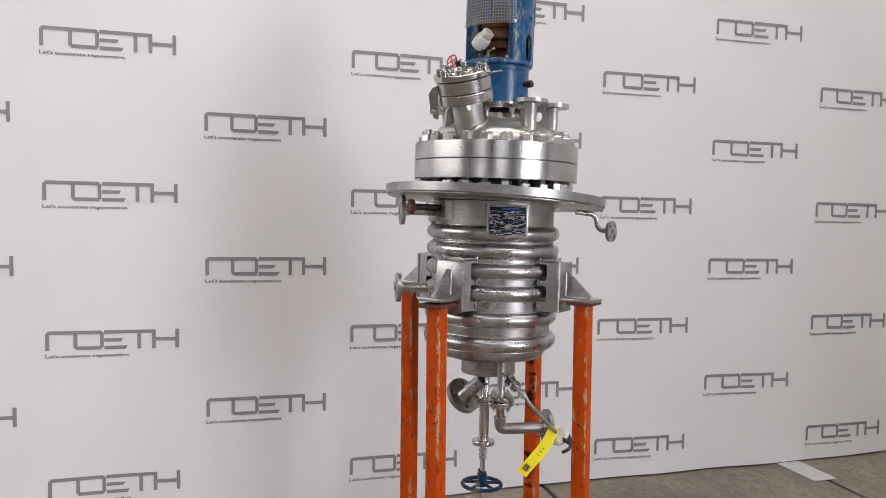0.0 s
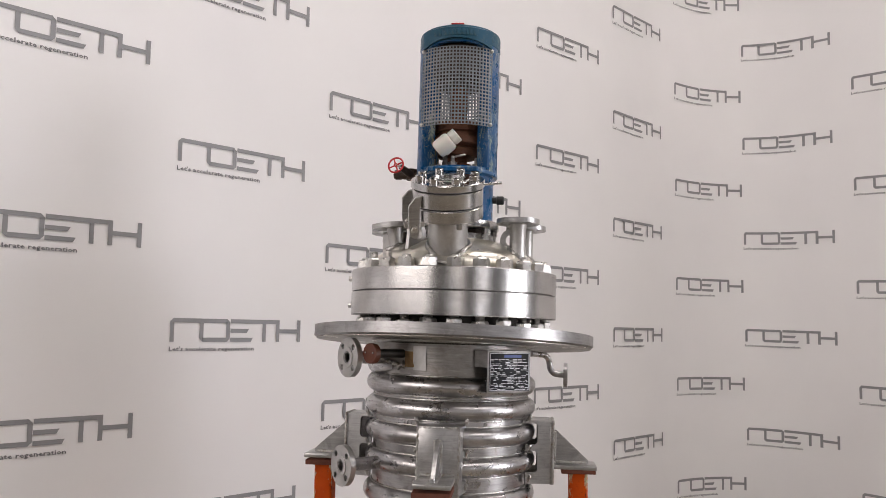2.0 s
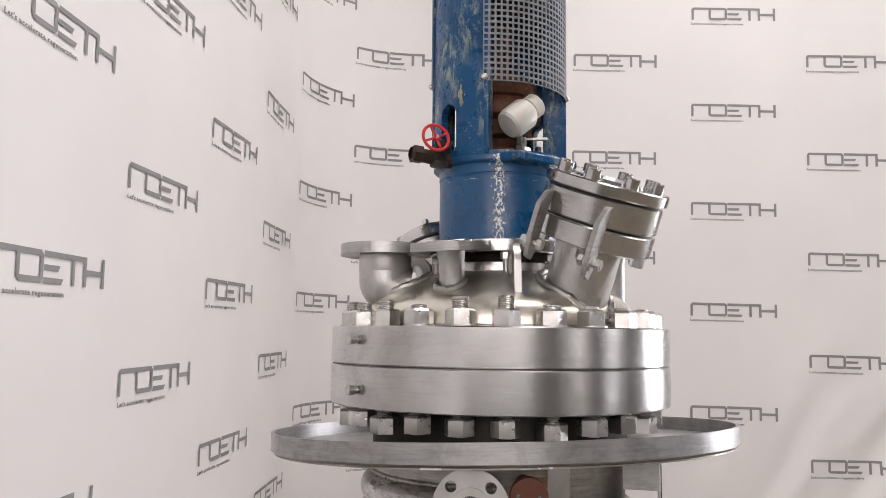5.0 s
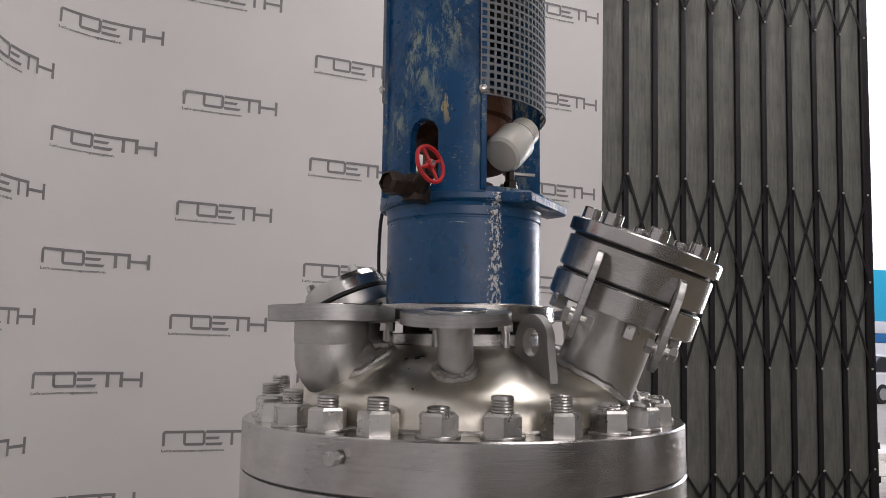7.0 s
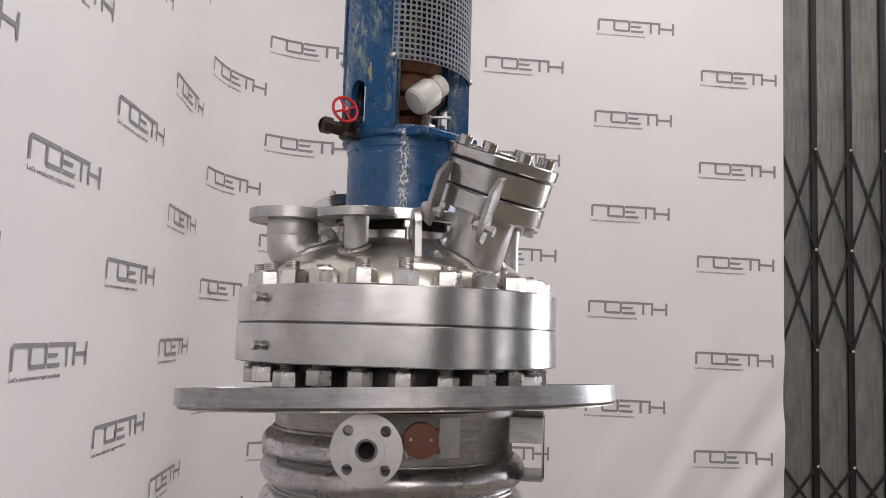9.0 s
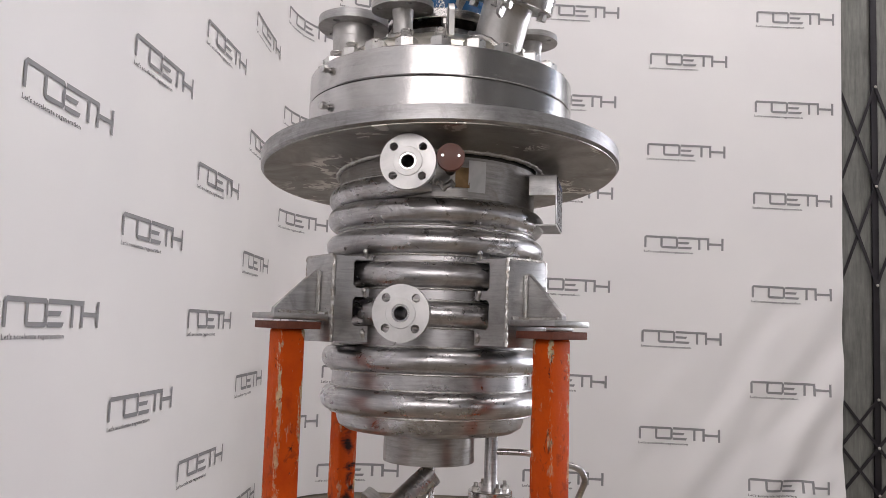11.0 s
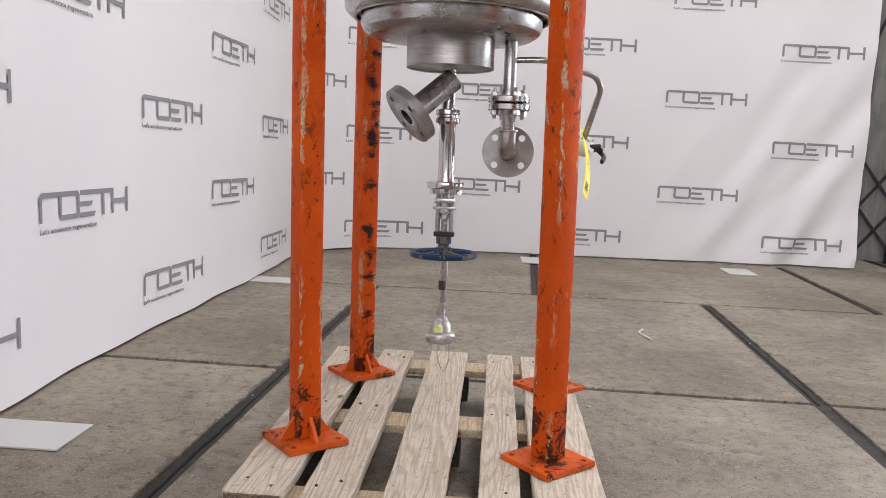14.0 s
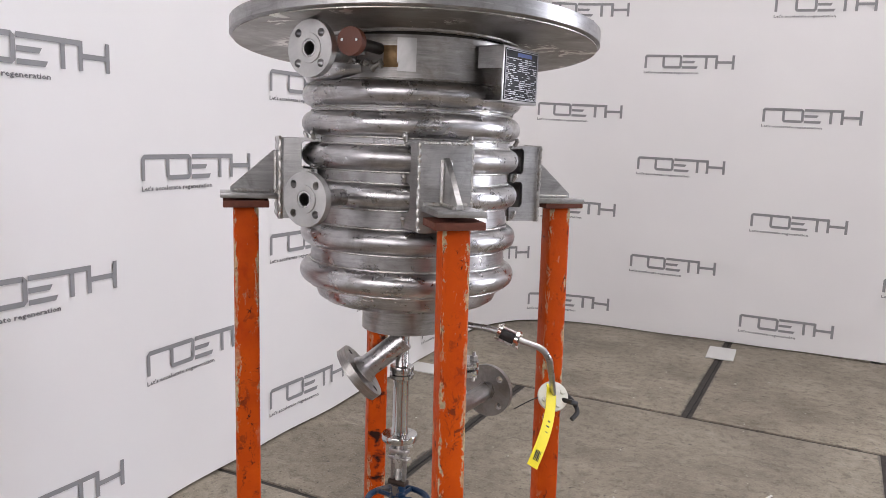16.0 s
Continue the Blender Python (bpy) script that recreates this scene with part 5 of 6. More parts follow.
# raised band of letters on the cap, as plain blocks
cw = (0.012, 0.010, 0.012, 0.005, 0.010, 0.011, 0.012, 0.005, 0.011, 0.011)
pos = -0.070
for i, w in enumerate(cw):
    a = -45 + math.degrees((pos + w / 2) / 0.1305)
    pos += w + 0.003 + (0.006 if i == 1 else 0)
    part("raised_block", box(0.003, w, 0.019, bevel=0.0007), CAP_BLUE, DH, m=pose(0, 0, 0, 0, 0, a) @ pose(0.1362, 0, 2.637))
part("red_label", box(0.012, 0.04, 0.004, bevel=0.0015), RED, DH, "red label on the cap", m=pose(0, 0, 0, 0, 0, -45) @ pose(0.1, 0, 2.675))


def guard(az0, az1, z0, z1, cols, rows, r=0.1225):
    """A bent plate pierced by square holes."""
    b = bmesh.new()
    gw = {}
    xs, zs = [], []
    for i in range(cols):
        c0, c1 = i / cols, (i + 1) / cols
        e = (c1 - c0) * 0.175
        xs += [c0, c0 + e, c1 - e]
    xs.append(1.0)
    for j in range(rows):
        c0, c1 = j / rows, (j + 1) / rows
        e = (c1 - c0) * 0.175
        zs += [c0, c0 + e, c1 - e]
    zs.append(1.0)

    def vv(i, j):
        if (i, j) not in gw:
            a = radians(az0 + (az1 - az0) * xs[i])
            rr = r + 0.012 * (2 * xs[i] - 1) ** 2
            gw[i, j] = b.verts.new((rr * math.cos(a), rr * math.sin(a), z0 + (z1 - z0) * zs[j]))
        return gw[i, j]

    for i in range(len(xs) - 1):
        for j in range(len(zs) - 1):
            if not (i % 3 == 1 and j % 3 == 1):
                b.faces.new((vv(i, j), vv(i + 1, j), vv(i + 1, j + 1), vv(i, j + 1)))
    r2 = bmesh.ops.extrude_face_region(b, geom=b.faces[:])
    for v in r2["geom"]:
        if isinstance(v, bmesh.types.BMVert):
            v.co.x *= 0.986
            v.co.y *= 0.986
    return b


part("mesh_guard", guard(-99, 9, 2.353, 2.598, 22, 22), MESH_GREY, DH, "grey guard plate with square holes", sharp=20)
part("mesh_guard", guard(81, 189, 2.375, 2.598, 22, 20), MESH_GREY, DH, "grey guard plate with square holes", sharp=20)
for az, low in ((-97.5, 2.36), (7.5, 2.36), (82.5, 2.382), (187.5, 2.382)):
    for z in (low, 2.592):
        part("guard_screw", lathe([(0.006, 0), (0.006, 0.003), (0.003, 0.006), (0, 0.0065)], 12), STEEL_BOLT, DH, m=aim(pol(0.1338, az, z), pol(1, az, 0)))
# inside the lantern
part("coupling", lathe([(0.0, 2.219), (0.045, 2.219), (0.045, 2.25), (0.03, 2.255), (0.034, 2.27), (0.062, 2.273), (0.064, 2.276), (0.064, 2.296), (0.06, 2.299), (0.06, 2.303), (0.08, 2.308), (0.082, 2.311), (0.082, 2.33), (0.066, 2.334), (0.066, 2.346), (0.074, 2.35), (0.074, 2.38), (0.028, 2.375), (0.028, 2.50), (0.0, 2.50)], 40), BROWN_IRON, DH, "rusty brown shaft coupling")
part("motor_body", lathe([(0.0, 2.50), (0.07, 2.50), (0.098, 2.52), (0.098, 2.625), (0, 2.626)], 40), DARK, DH, "dark motor body")
part("seal_flange", ring(0.03, 0.09, 2.219, 2.229, 0.002, 48), BROWN_IRON, DH, "rusty brown seal flange")
for k in range(6):
    c = pol(0.078, 10 + 60 * k, 2.229)
    b = hexa(0.024, 0.015)
    thread(0.0065, 0.012, 0.034, 0.002, b, None, 12)
    part("seal_bolt", b, STEEL_BOLT, DH, m=Matrix.Translation(c))
part("bracket_arm", box(0.05, 0.008, 0.005, bevel=0.001), STEEL_MATT, DH, m=Matrix.Translation((0.07, -0.05, 2.262)))
# white bottle on its stem
bt = aim((0.023, -0.098, 2.276), (0.62, 0.4, 0.60))
cup = part("oil_bottle", lathe([(0, 0), (0.024, 0), (0.0285, 0.004), (0.0298, 0.012), (0.0298, 0.046), (0.026, 0.053), (0.0205, 0.056), (0.0205, 0.058), (0.023, 0.059), (0.023, 0.077), (0.0215, 0.079), (0, 0.079)], 36), WHITE_PLASTIC, DH, "white plastic bottle fixed aslant", m=bt)
part("stem", lathe([(0, -0.05), (0.010, -0.05), (0.010, -0.03), (0.0065, -0.028), (0.0065, 0.01)], 6, m=Matrix.Translation((0.043, -0.083, 2.272))), STEEL_HUB, DH)
# valve with the red wheel
vb = bmesh.new()
tube([(-0.080, -0.085, 2.222), (-0.118, -0.112, 2.226), (-0.141, -0.130, 2.228)], [0.014, 0.013, 0.012], 18, vb)
lathe([(0.0165, -0.012), (0.0165, 0.006), (0.012, 0.01)], 6, aim((-0.139, -0.128, 2.228), (-0.8, -0.55, 0.05)), vb)
tube([(-0.097, -0.10, 2.224), (-0.094, -0.128, 2.236), (-0.091, -0.150, 2.244)], [0.014, 0.011, 0.009], 14, vb)
tube([(-0.1, -0.1, 2.21), (-0.1, -0.1, 2.245)], 0.017, 16, vb)
vl = part("drain_valve", vb, VALVE_BROWN, DH, "weathered brown bronze valve with a red wheel", m=pose(-0.005, 0, -0.008))


def wheel(r, rim, spokes, hub, mat, parent, m, name, label="", cone=0.0):
    b = bmesh.new()
    tube([(r * math.cos(2 * math.pi * i / 40), r * math.sin(2 * math.pi * i / 40), 0) for i in range(41)], rim, 10, b, caps=False)
    for k in range(spokes):
        a = 2 * math.pi * k / spokes + 0.4
        tube([(hub * 0.6 * math.cos(a), hub * 0.6 * math.sin(a), cone), (r * math.cos(a), r * math.sin(a), 0)], rim * 0.8, 10, b)
    lathe([(0, cone - rim * 1.6), (hub, cone - rim * 1.4), (hub, cone + rim * 1.4), (0, cone + rim * 1.6)], 20, None, b)
    return part(name, b, mat, parent, label, m=m)


wheel(0.0245, 0.0029, 4, 0.006, RED, vl, aim((-0.096, -0.166, 2.248), (0.5, -0.8, 0.2)), "hand_wheel", "red valve wheel")
part("wheel_stem", tube([(-0.091, -0.150, 2.244), (-0.0945, -0.170, 2.2495)], 0.004, 10), STEEL_BOLT, vl)
part("rubber_plug", lathe([(0, -0.03), (0.010, -0.03), (0.010, 0), (0.0135, 0.001), (0.0135, 0.02), (0.011, 0.023), (0, 0.023)], 24), BLACK, DH, "black rubber plug", m=aim(pol(0.128, 41, 2.137), pol(1, 41, 0)))

part("cable", tube([(-0.102, 0.072, 2.25), (-0.112, 0.080, 2.205), (-0.114, 0.082, 2.13), (-0.106, 0.086, 2.06)], 0.0028, 8, bend=0.03), BLACK, DH, "thin black cable down the lantern")

# ---- shell fittings
# brown capped stub beside the upper nozzle
st = part("capped_stub", lathe([(0.012, -0.12), (0.012, -0.016), (0.025, -0.014), (0.026, -0.002), (0.0, -0.002)], 32), STEEL_HUB, RV, "short stub closed by a brown plastic cap", m=aim((0.067, -0.345, 1.66), pol(1, -84, 0)))
part("plastic_cap", lathe([(0.0275, -0.014), (0.0285, 0.0), (0.0275, 0.004), (0, 0.0045)], 36), CAP_BROWN, st, "brown plastic cap")
for x in (-0.016, 0.016):
    part("screw", disc(0.0032, 0.004, 0.0062, 0.0004, 12), STEEL_BRIGHT, st, m=pose(x, 0.002, 0))

# elbow branch under the brim
eb = part("elbow_branch", tube([(0.004, 0.34, 1.66), (0.004, 0.425, 1.655), (0.004, 0.437, 1.592), (0.036, 0.478, 1.589)], 0.0105, 18, bend=0.035), STEEL_PIPE, RV, "bent steel pipe with a small flange")
part("flange", holed(0.042, 0.009, 0.030, 4, 0.006, -0.012, 0, radians(45), 40), STEEL_PLATE, eb, m=aim((0.036, 0.486, 1.588), pol(1, 40, 0)))

# name plate on a bent sheet bracket
npm = pose(0, 0, 0, 0, 0, -6.4) @ pose(0.292, 0, 1.62)
npl = part("name_plate", box(0.003, 0.148, 0.116, bevel=0.0008), STEEL_PLATE, RV, "black engraved name plate on a bent sheet bracket", m=npm)
for s in (-1, 1):
    part("bracket_sheet", box(0.072, 0.146, 0.003), STEEL_DULL, npl, m=pose(-0.036, 0, s * 0.0565))
part("side_sheet", box(0.06, 0.003, 0.044), STEEL_PLATE, npl, m=pose(-0.031, -0.0725, 0.033))
part("face", box(0.0016, 0.138, 0.106, bevel=0.0004), PLATE_BLACK, npl, m=pose(0.0024, 0, 0))
rr = random.Random(9)
bars_b = bmesh.new()
for j in range(21):
    z = 0.034 - j * 0.0041
    y = -0.064
    while y < 0.058:
        w = rr.uniform(0.004, 0.016)
        if rr.random() < 0.66:
            box(0.0006, min(w, 0.062 - y), rr.choice((0.0012, 0.0016, 0.0022)), pose(0.0035, y + w / 2, z), 0, bars_b)
        y += w + rr.uniform(0.001, 0.004)
for s in (-1, 1):
    box(0.0006, 0.134, 0.0012, pose(0.0035, 0, s * 0.0505), 0, bars_b)
    box(0.0006, 0.0012, 0.1, pose(0.0035, s * 0.0665, 0), 0, bars_b)
part("engraving", bars_b, PLATE_TEXT, npl, "rows of small silver lines")
part("emblem", box(0.0006, 0.06, 0.008), plain("emblem_blue", (0.02, 0.06, 0.25), 0.4), npl, "blue emblem bar", m=pose(0.0036, 0.01, 0.043))
# ---- underneath: slanting outlet, bottom valve with thermometer, drain
ol = nozzle("outlet_nozzle", (-0.088, -0.081, 0.898), (-0.66, -0.4, -0.63), 0.074, 0.028, 0.15, 0.022, 4, 0.008, turn=20, mat=STEEL_NECK)
BV = part("bottom_valve", lathe([(0, 1.02), (0.0165, 1.02), (0.0165, 0.925), (0.018, 0.922), (0.029, 0.921), (0.030, 0.918), (0.030, 0.910), (0.026, 0.908), (0.026, 0.902), (0.030, 0.900), (0.030, 0.892), (0.028, 0.890), (0.021, 0.886), (0.0195, 0.88), (0.0195, 0.76), (0.022, 0.748), (0.044, 0.746), (0.045, 0.744), (0.045, 0.732), (0.044, 0.730), (0.018, 0.729), (0.018, 0.72), (0, 0.72)], 40), STEEL_BRIGHT, RV, "polished bottom valve with a blue handwheel", m=pose(0, -0.009, 0))
for s in (-1, 1):
    part("yoke_rod", tube([(s * 0.017, 0.0, 0.735), (s * 0.017, 0.0, 0.612)], 0.0058, 12), STEEL_DULL, BV)
for z in (0.724, 0.70, 0.618):
    b = box(0.05, 0.022, 0.012, Matrix.Translation((0, 0, z)), 0.002)
    part("yoke_plate", b, STEEL_PLATE if z > 0.65 else DARK, BV)
for s in (-1, 1):
    b = hexa(0.011, 0.012, m=Matrix.Translation((s * 0.033, 0, 0.716)))
    part("yoke_nut", b, STEEL_BOLT, BV)
part("spindle", thread(0.008, 0.57, 0.73, 0.003), STEEL_MATT, BV)
part("packing", lathe([(0.0095, 0.655), (0.011, 0.657), (0.011, 0.668), (0.016, 0.67), (0.016, 0.682), (0.012, 0.684), (0.012, 0.7)], 6), STEEL_BOLT, BV)
part("gland_plate", box(0.058, 0.02, 0.007, Matrix.Translation((0, 0, 0.682)), 0.0015), STEEL_PLATE, BV)
part("hub", lathe([(0.0, 0.612), (0.019, 0.612), (0.019, 0.595), (0.013, 0.592), (0.015, 0.575), (0.022, 0.562), (0, 0.56)], 28), HANDWHEEL_BLUE, BV)
wheel(0.077, 0.0078, 5, 0.02, HANDWHEEL_BLUE, BV, pose(0, 0, 0.568), "hand_wheel", "worn dark blue handwheel", 0.006)
# thermometer rod and head hanging from it
rod = part("sensor_rod", lathe([(0, 0.57), (0.0048, 0.57), (0.0048, 0.528), (0.0078, 0.527), (0.0078, 0.518), (0.0045, 0.517), (0.0045, 0.43), (0, 0.43)], 12), STEEL_DULL, BV)
part("conduit", tube([(0.0085, 0, 0.572), (0.0095, 0, 0.53), (0.008, 0.001, 0.49), (0.0085, 0, 0.45), (0.006, 0, 0.43)], 0.003, 8), STEEL_BOLT, rod)
part("connector", lathe([(0.0, 0.502), (0.0085, 0.502), (0.0095, 0.499), (0.0095, 0.482), (0.0085, 0.479), (0.0, 0.479)], 8), DARK, rod, "dark hexagonal connector")
part("collar", lathe([(0.0, 0.446), (0.0105, 0.446), (0.0105, 0.438), (0.009, 0.437), (0.009, 0.43), (0.0108, 0.429), (0.0108, 0.42), (0, 0.42)], 8), STEEL_BOLT, rod)
sh = part("sensor_head", lathe([(0, 0.43), (0.0085, 0.43), (0.0095, 0.412), (0.0155, 0.410), (0.0165, 0.403), (0.0205, 0.399), (0.0248, 0.388), (0.0268, 0.374), (0.0335, 0.370), (0.0355, 0.366), (0.0355, 0.352), (0.033, 0.347), (0.021, 0.344), (0.0, 0.342)], 40), STEEL_MATT, BV, "silver thermometer head with a yellow sticker")
rib = None
for k in range(30):
    m = pose(0, 0, 0, 0, 0, 12 * k) @ pose(0.0357, 0, 0.359)
    if rib is None:
        rib = part("rim_rib", box(0.003, 0.003, 0.013, bevel=0.0006), STEEL_MATT, sh, m=m)
    else:
        again(rib, m)
part("sticker", box(0.0008, 0.017, 0.0125, bevel=0.0002), plain("yellow_sticker", (0.55, 0.62, 0.04), 0.5), sh, "small yellow sticker", m=pose(0, 0, 0, 0, 0, -98) @ pose(0.0268, 0, 0.383, 0, -14, 0))
for x in (-0.012, 0.008):
    part("gland", lathe([(0.0055, 0.346), (0.0055, 0.328), (0, 0.328)], 10), WHITE_PLASTIC, sh, m=pose(x, -0.012, 0))
part("wire", tube([(0.02, 0, 0.345), (0.024, 0.01, 0.30), (0.008, 0.012, 0.262), (-0.006, 0.0, 0.30), (-0.01, 0, 0.345)], 0.0012, 6, bend=0.02), STEEL_BOLT, sh, "thin hanging wire loop")

dr = part("drain_line", lathe([(0.0155, 1.10), (0.0155, 0.985), (0.017, 0.975), (0.023, 0.957), (0.023, 0.95)], 28), STEEL_PIPE, RV, "drain pipe with bolted flanges", m=pose(0.145, 0.012, 0))
part("flange", ring(0.012, 0.051, 0.9425, 0.957, 0.0015, 40), STEEL_TURNED, dr)
part("flange", ring(0.012, 0.051, 0.924, 0.9385, 0.0015, 40), STEEL_TURNED, dr)
part("gasket", ring(0.012, 0.035, 0.9385, 0.9425, 0.0003, 32), BLACK, dr)
for k in range(4):
    c = pol(0.038, 30 + 90 * k, 0)
    b = hexa(0.017, 0.011, m=Matrix.Translation((c.x, c.y, 0.957)))
    hexa(0.017, 0.011, bm=b, m=Matrix.Translation((c.x, c.y, 0.913)))
    thread(0.005, 0.904, 0.977, 0.002, b, Matrix.Translation((c.x, c.y, 0)), 10)
    part("bolt", b, STEEL_BOLT, dr)
part("flange_neck", lathe([(0.024, 0.926), (0.0165, 0.908), (0.0165, 0.868)], 28), STEEL_PIPE, dr)
part("elbow", tube([(0, 0, 0.878), (0, 0, 0.832), (-0.004, 0.05, 0.830), (-0.008, 0.19, 0.829)], 0.0215, 28, bend=0.036), STEEL_NECK, dr)
part("weld_bead", tube([(0.0225 * math.cos(i * 0.3142), 0.0225 * math.sin(i * 0.3142), 0.876) for i in range(21)], 0.003, 8, caps=False), WELD, dr)
part("outlet_flange", holed(0.069, 0.014, 0.051, 4, 0.009, -0.014, 0, radians(45), 48), STEEL_NECK, dr, m=aim((-0.008, 0.198, 0.829), (0, 1, 0)))
part("flange_neck", lathe([(0.0165, 0.0), (0.024, 0.03), (0.024, 0.036)], 28), STEEL_PIPE, dr, m=aim((-0.008, 0.15, 0.829), (0, 1, 0)))

sl = part("sample_line", tube([(0.15, 0.012, 1.045), (0.225, 0.008, 1.046), (0.258, 0.011, 1.04)], 0.0075, 16, bend=0.03), STEEL_PIPE, RV, "bent sample tube with a black sight fitting")
part("tube_end", tube([(0.298, 0.018, 1.028), (0.352, 0.034, 1.012), (0.366, 0.045, 0.985), (0.335, 0.165, 0.868)], 0.0075, 16, bend=0.03), STEEL_PIPE, sl)
fm2 = aim((0.256, 0.011, 1.041), (0.042, 0.008, -0.014))
part("sight_fitting", lathe([(0, 0.0), (0.016, 0.0), (0.016, 0.04), (0, 0.04)], 28), BLACK, sl, "black fitting", m=fm2)
for z in (-0.006, 0.036):
    part("end_ring", lathe([(0.008, z), (0.021, z), (0.021, z + 0.008), (0.008, z + 0.008)], 28, closed=True), STEEL_BRIGHT, sl, m=fm2)
for k in range(3):
    part("tie_bolt", tube([(0, 0, -0.01), (0, 0, 0.05)], 0.003, 8), STEEL_BOLT, sl, m=fm2 @ pose(0, 0, 0, 0, 0, 120 * k) @ pose(0.018, 0, 0))
dm = aim((0.331, 0.176, 0.858), (0.45, -0.62, 0.55))
wd = part("white_disc", lathe([(0, -0.012), (0.037, -0.012), (0.038, -0.010), (0.038, -0.001), (0.037, 0.0), (0, 0.0)], 40), WHITE_PAINT, sl, "white painted flange disc", m=dm)
for k in range(4):
    part("disc_bolt", hexa(0.012, 0.007), WHITE_PAINT, wd, m=pose(0, 0, 0, 0, 0, 20 + 90 * k) @ pose(0.026, 0, 0))
part("clamp", box(0.03, 0.012, 0.05, bevel=0.004), BLACK, wd, "black clamp grip", m=pose(0.036, -0.012, -0.006, 25, 40, 0))
part("strap", tube([(0.02, 0.02, -0.014), (0.05, -0.005, -0.012), (0.062, -0.04, -0.004), (0.04, -0.06, 0.0)], 0.006, 8, bend=0.02), BLACK, wd, "black strap")
part("zip_tie", tube([(-0.03, 0.0, -0.004), (-0.06, -0.01, -0.01), (-0.1, -0.03, -0.012)], 0.0016, 6, bend=0.02), BLACK, wd, "black tie end")

# yellow tag hanging from the tube
tg = thing("paper_tag", pose(0, 0, 0), "long yellow tag with small black print hanging from a tube", "tag")
top_p, low_p = Vector((0.326, 0.150, 0.885)), Vector((0.335, 0.030, 0.725))
b = bmesh.new()
acr = Vector((0.25, 0.55, -0.42)).normalized() * 0.02
cols = []
for i in range(13):
    t = i / 12
    p = top_p.lerp(low_p, t) + Vector((0.012 * math.sin(t * 3.0), 0.006 * math.sin(t * 5), 0.0))
    cols.append((b.verts.new(p - acr), b.verts.new(p + acr)))
for (a, c), (d, e) in zip(cols, cols[1:]):
    b.faces.new((a, c, e, d))
r2 = bmesh.ops.extrude_face_region(b, geom=b.faces[:])
bmesh.ops.translate(b, verts=[v for v in r2["geom"] if isinstance(v, bmesh.types.BMVert)], vec=(-0.0008, 0, 0))
part("strip", b, YELLOW, tg)


def tag_bar(t0, t1, a0, a1, name):
    b = bmesh.new()
    q = []
    for i in range(4):
        t = t0 + (t1 - t0) * i / 3
        p = top_p.lerp(low_p, t) + Vector((0.012 * math.sin(t * 3.0) + 0.0012, 0.006 * math.sin(t * 5), 0.0))
        q.append((b.verts.new(p + acr * a0), b.verts.new(p + acr * a1)))
    for (x, y), (z, w) in zip(q, q[1:]):
        b.faces.new((x, y, w, z))
    part(name, b, BLACK_PRINT, tg)


for t0, t1, a0, a1 in ((0.44, 0.455, -0.2, 0.3), (0.50, 0.515, -0.3, 0.3), (0.57, 0.58, -0.2, 0.3), (0.80, 0.92, -0.55, -0.35), (0.80, 0.92, -0.25, -0.1), (0.80, 0.92, 0.0, 0.25), (0.80, 0.92, 0.35, 0.45)):
    tag_bar(t0, t1, a0, a1, "print_bar")

# ---------------------------------------------------------------- outside the open door
hall = thing("warehouse", pose(25.3, 31.0, 0), "white and pale blue warehouse across the yard", "building")
WHITE_CLAD = plain("white_cladding", (0.75, 0.77, 0.8), 0.5, 0, 0.08, 0.3)
part("lower_wall", box(14, 4, 1.75, bevel=0.03), WHITE_CLAD, hall, m=pose(0, 0, 0.871))
part("blue_stripe", box(14.05, 4.05, 0.44, bevel=0.02), plain("blue_cladding", (0.02, 0.16, 0.42), 0.5, 0, 0.1, 0.3), hall, "blue band along the wall", m=pose(0, 0, 1.97))
part("white_band", box(14.1, 4.1, 0.58, bevel=0.02), WHITE_CLAD, hall, m=pose(0, 0, 2.482))
part("upper_wall", box(14, 4, 2.5, bevel=0.03), plain("cyan_cladding", (0.02, 0.5, 0.8), 0.5, 0, 0.1, 0.3), hall, "pale blue upper wall", m=pose(0, 0, 4.024))
car = thing("parked_car", pose(20.6, 19.0, 0, 0, 0, 8), "small white car parked in the yard", "car")
part("body", prism([(-2.0, 0.28), (2.0, 0.28), (2.05, 0.55), (1.95, 0.8), (1.0, 0.92), (-1.7, 0.95), (-2.05, 0.8), (-2.08, 0.5)], 1.66, pose(0, 0.83, 0, 90), None, 0.04), WHITE_CLAD, car)
part("cabin", prism([(1.0, 0.92), (0.35, 1.38), (-1.2, 1.42), (-1.75, 0.95)], 1.44, pose(0, 0.72, 0, 90), None, 0.03), plain("dark_car_glass", (0.03, 0.035, 0.04), 0.12), car, "dark glazed cabin")
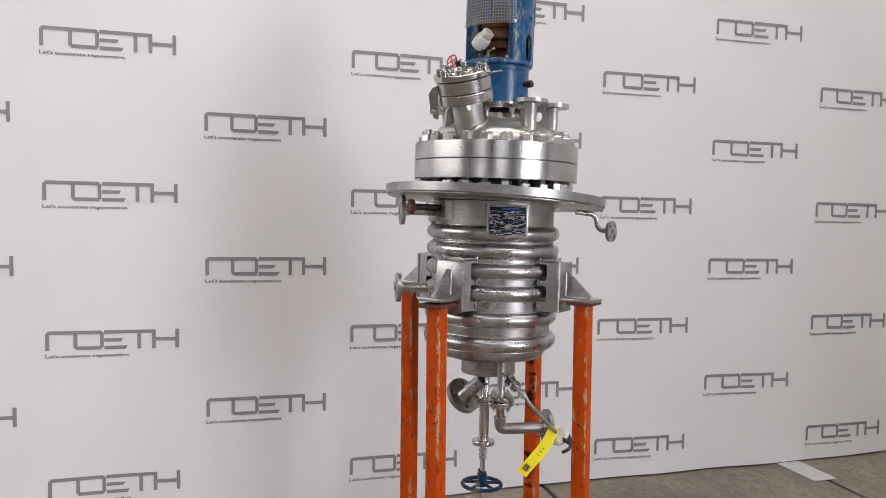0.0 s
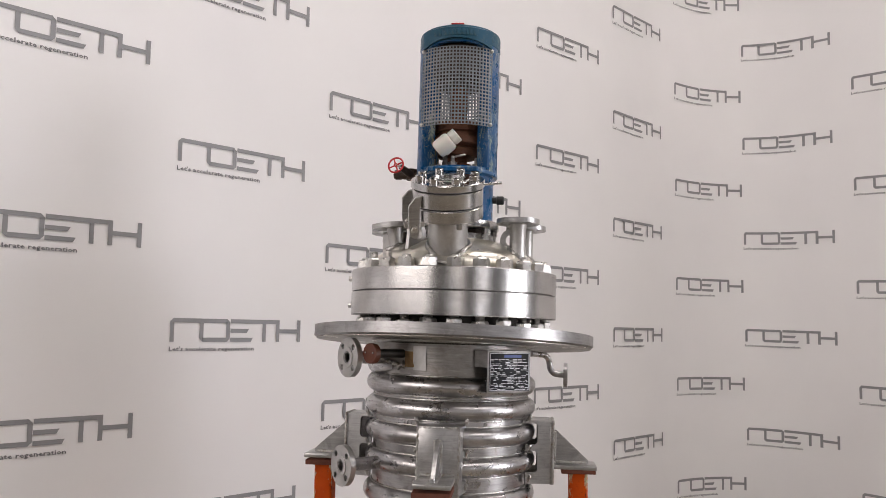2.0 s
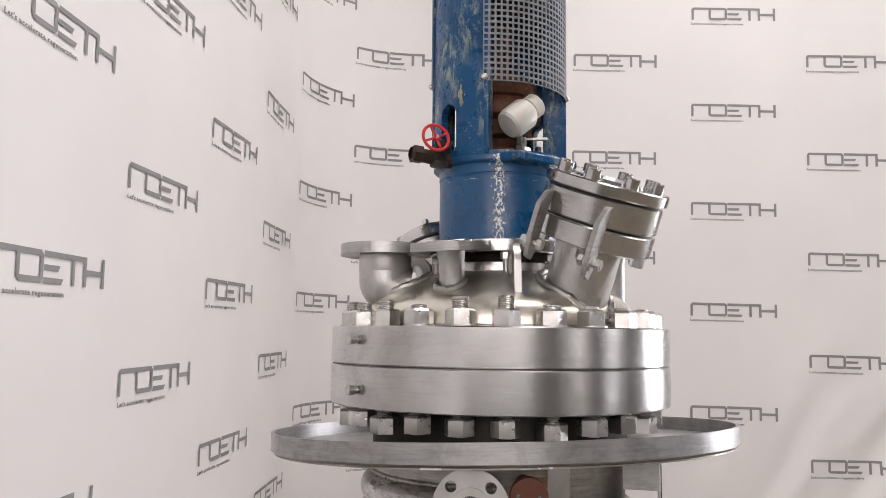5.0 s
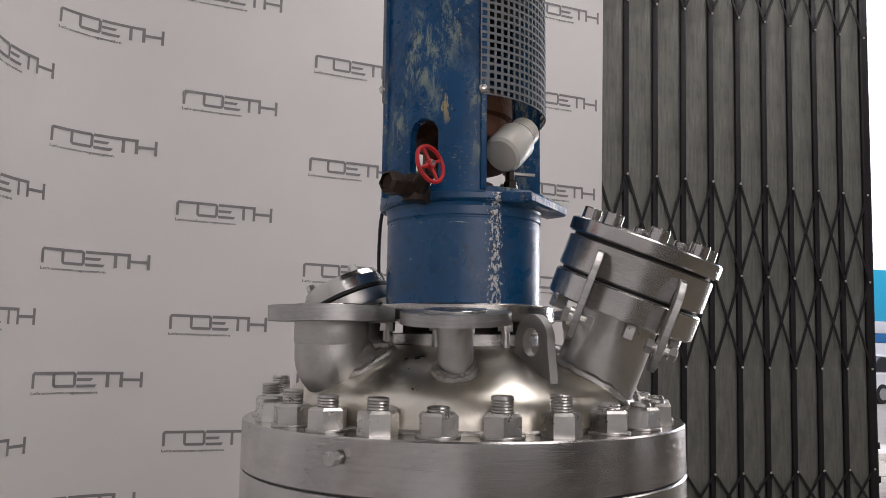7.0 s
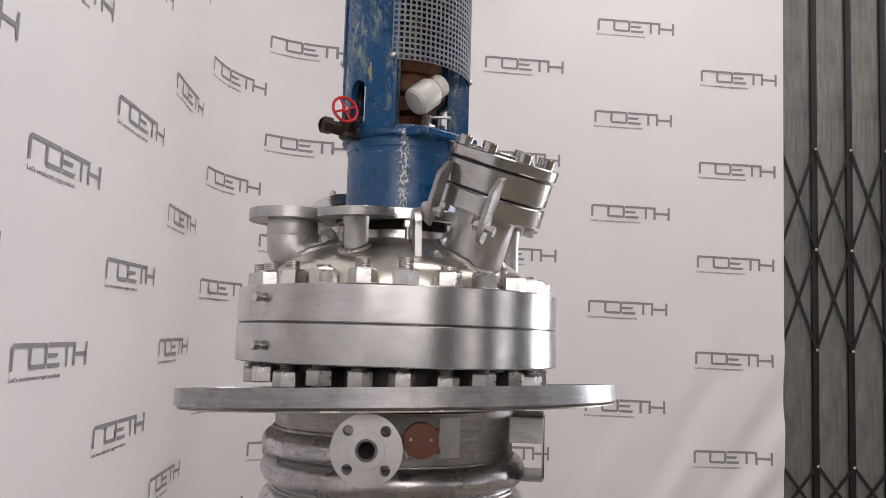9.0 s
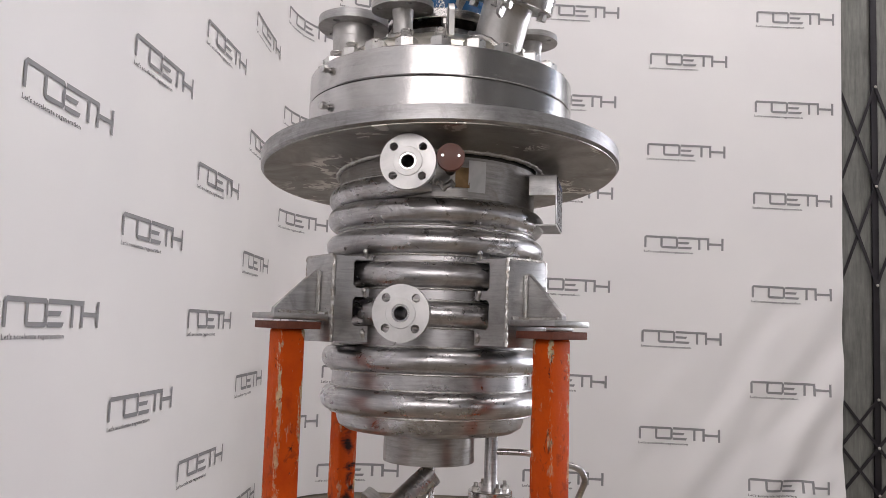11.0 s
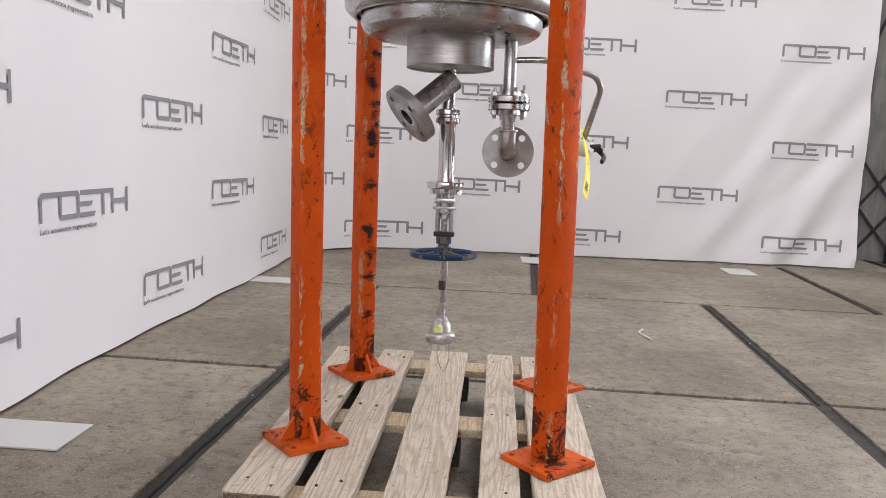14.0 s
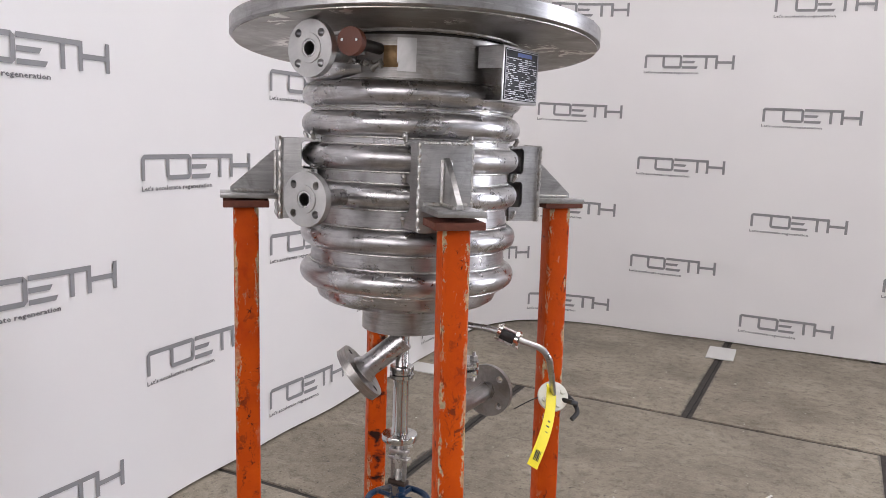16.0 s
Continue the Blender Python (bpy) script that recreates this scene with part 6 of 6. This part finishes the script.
part("roof", box(1.5, 1.4, 0.05, bevel=0.02), WHITE_CLAD, car, m=pose(-0.42, 0, 1.43))
for x in (-1.3, 1.3):
    for y in (-0.75, 0.75):
        wh = part("wheel", lathe([(0, -0.1), (0.26, -0.1), (0.3, -0.08), (0.3, 0.08), (0.26, 0.1), (0, 0.1)], 24), BLACK, car, m=pose(x, y, 0.3, 90))
        part("rim", lathe([(0, -0.105), (0.18, -0.105), (0.19, 0.0), (0.18, 0.105), (0, 0.105)], 20), STEEL_MATT, wh)
slab("pavement_outside", -10, 50, 9.3, 44, -0.03, -0.004, plain("pale_yard_concrete", (0.42, 0.41, 0.39), 0.8, 0, 0.15, 0.4), "pale sunlit concrete yard outside the door")
glow = bpy.data.materials.new("bright_overcast_distance")
glow.use_nodes = True
glow.node_tree.nodes["Principled BSDF"].inputs["Base Color"].default_value = (0.8, 0.82, 0.85, 1)
glow.node_tree.nodes["Principled BSDF"].inputs["Emission Color"].default_value = (0.93, 0.96, 1.0, 1)
glow.node_tree.nodes["Principled BSDF"].inputs["Emission Strength"].default_value = 1.6
tagged(part("backdrop_outside", box(90, 0.2, 40), glow, m=pose(20, 45, 20)), "bright pale overcast distance outside the hall", "", "", "structure")

# ---------------------------------------------------------------- small litter on the floor
lit = part("plastic_strip", tube([(0.722, 1.81, 0.004), (0.692, 1.735, 0.004), (0.742, 1.60, 0.004)], 0.0045, 8, bend=0.03), WHITE_PLASTIC, m=pose(0, 0, 0.001))
tagged(lit, "thin bent white plastic strip lying on the concrete", "litter")
rg = random.Random(31)
crumbs = bmesh.new()
for k in range(150):
    x, y = rg.uniform(-1.2, 3.2), rg.uniform(-0.4, 3.9)
    r = rg.uniform(0.002, 0.006) * (1.8 if rg.random() < 0.08 else 1)
    box(r * rg.uniform(1, 3), r, r * 0.6, pose(x, y, r * 0.3, 0, 0, rg.uniform(0, 180)), 0, crumbs)
tagged(part("crumbs", crumbs, plain("pale_crumbs", (0.45, 0.43, 0.38), 0.8, 0, 0.5, 0.02)), "scattered pale crumbs and grit on the concrete", "grit", "", "stuff")
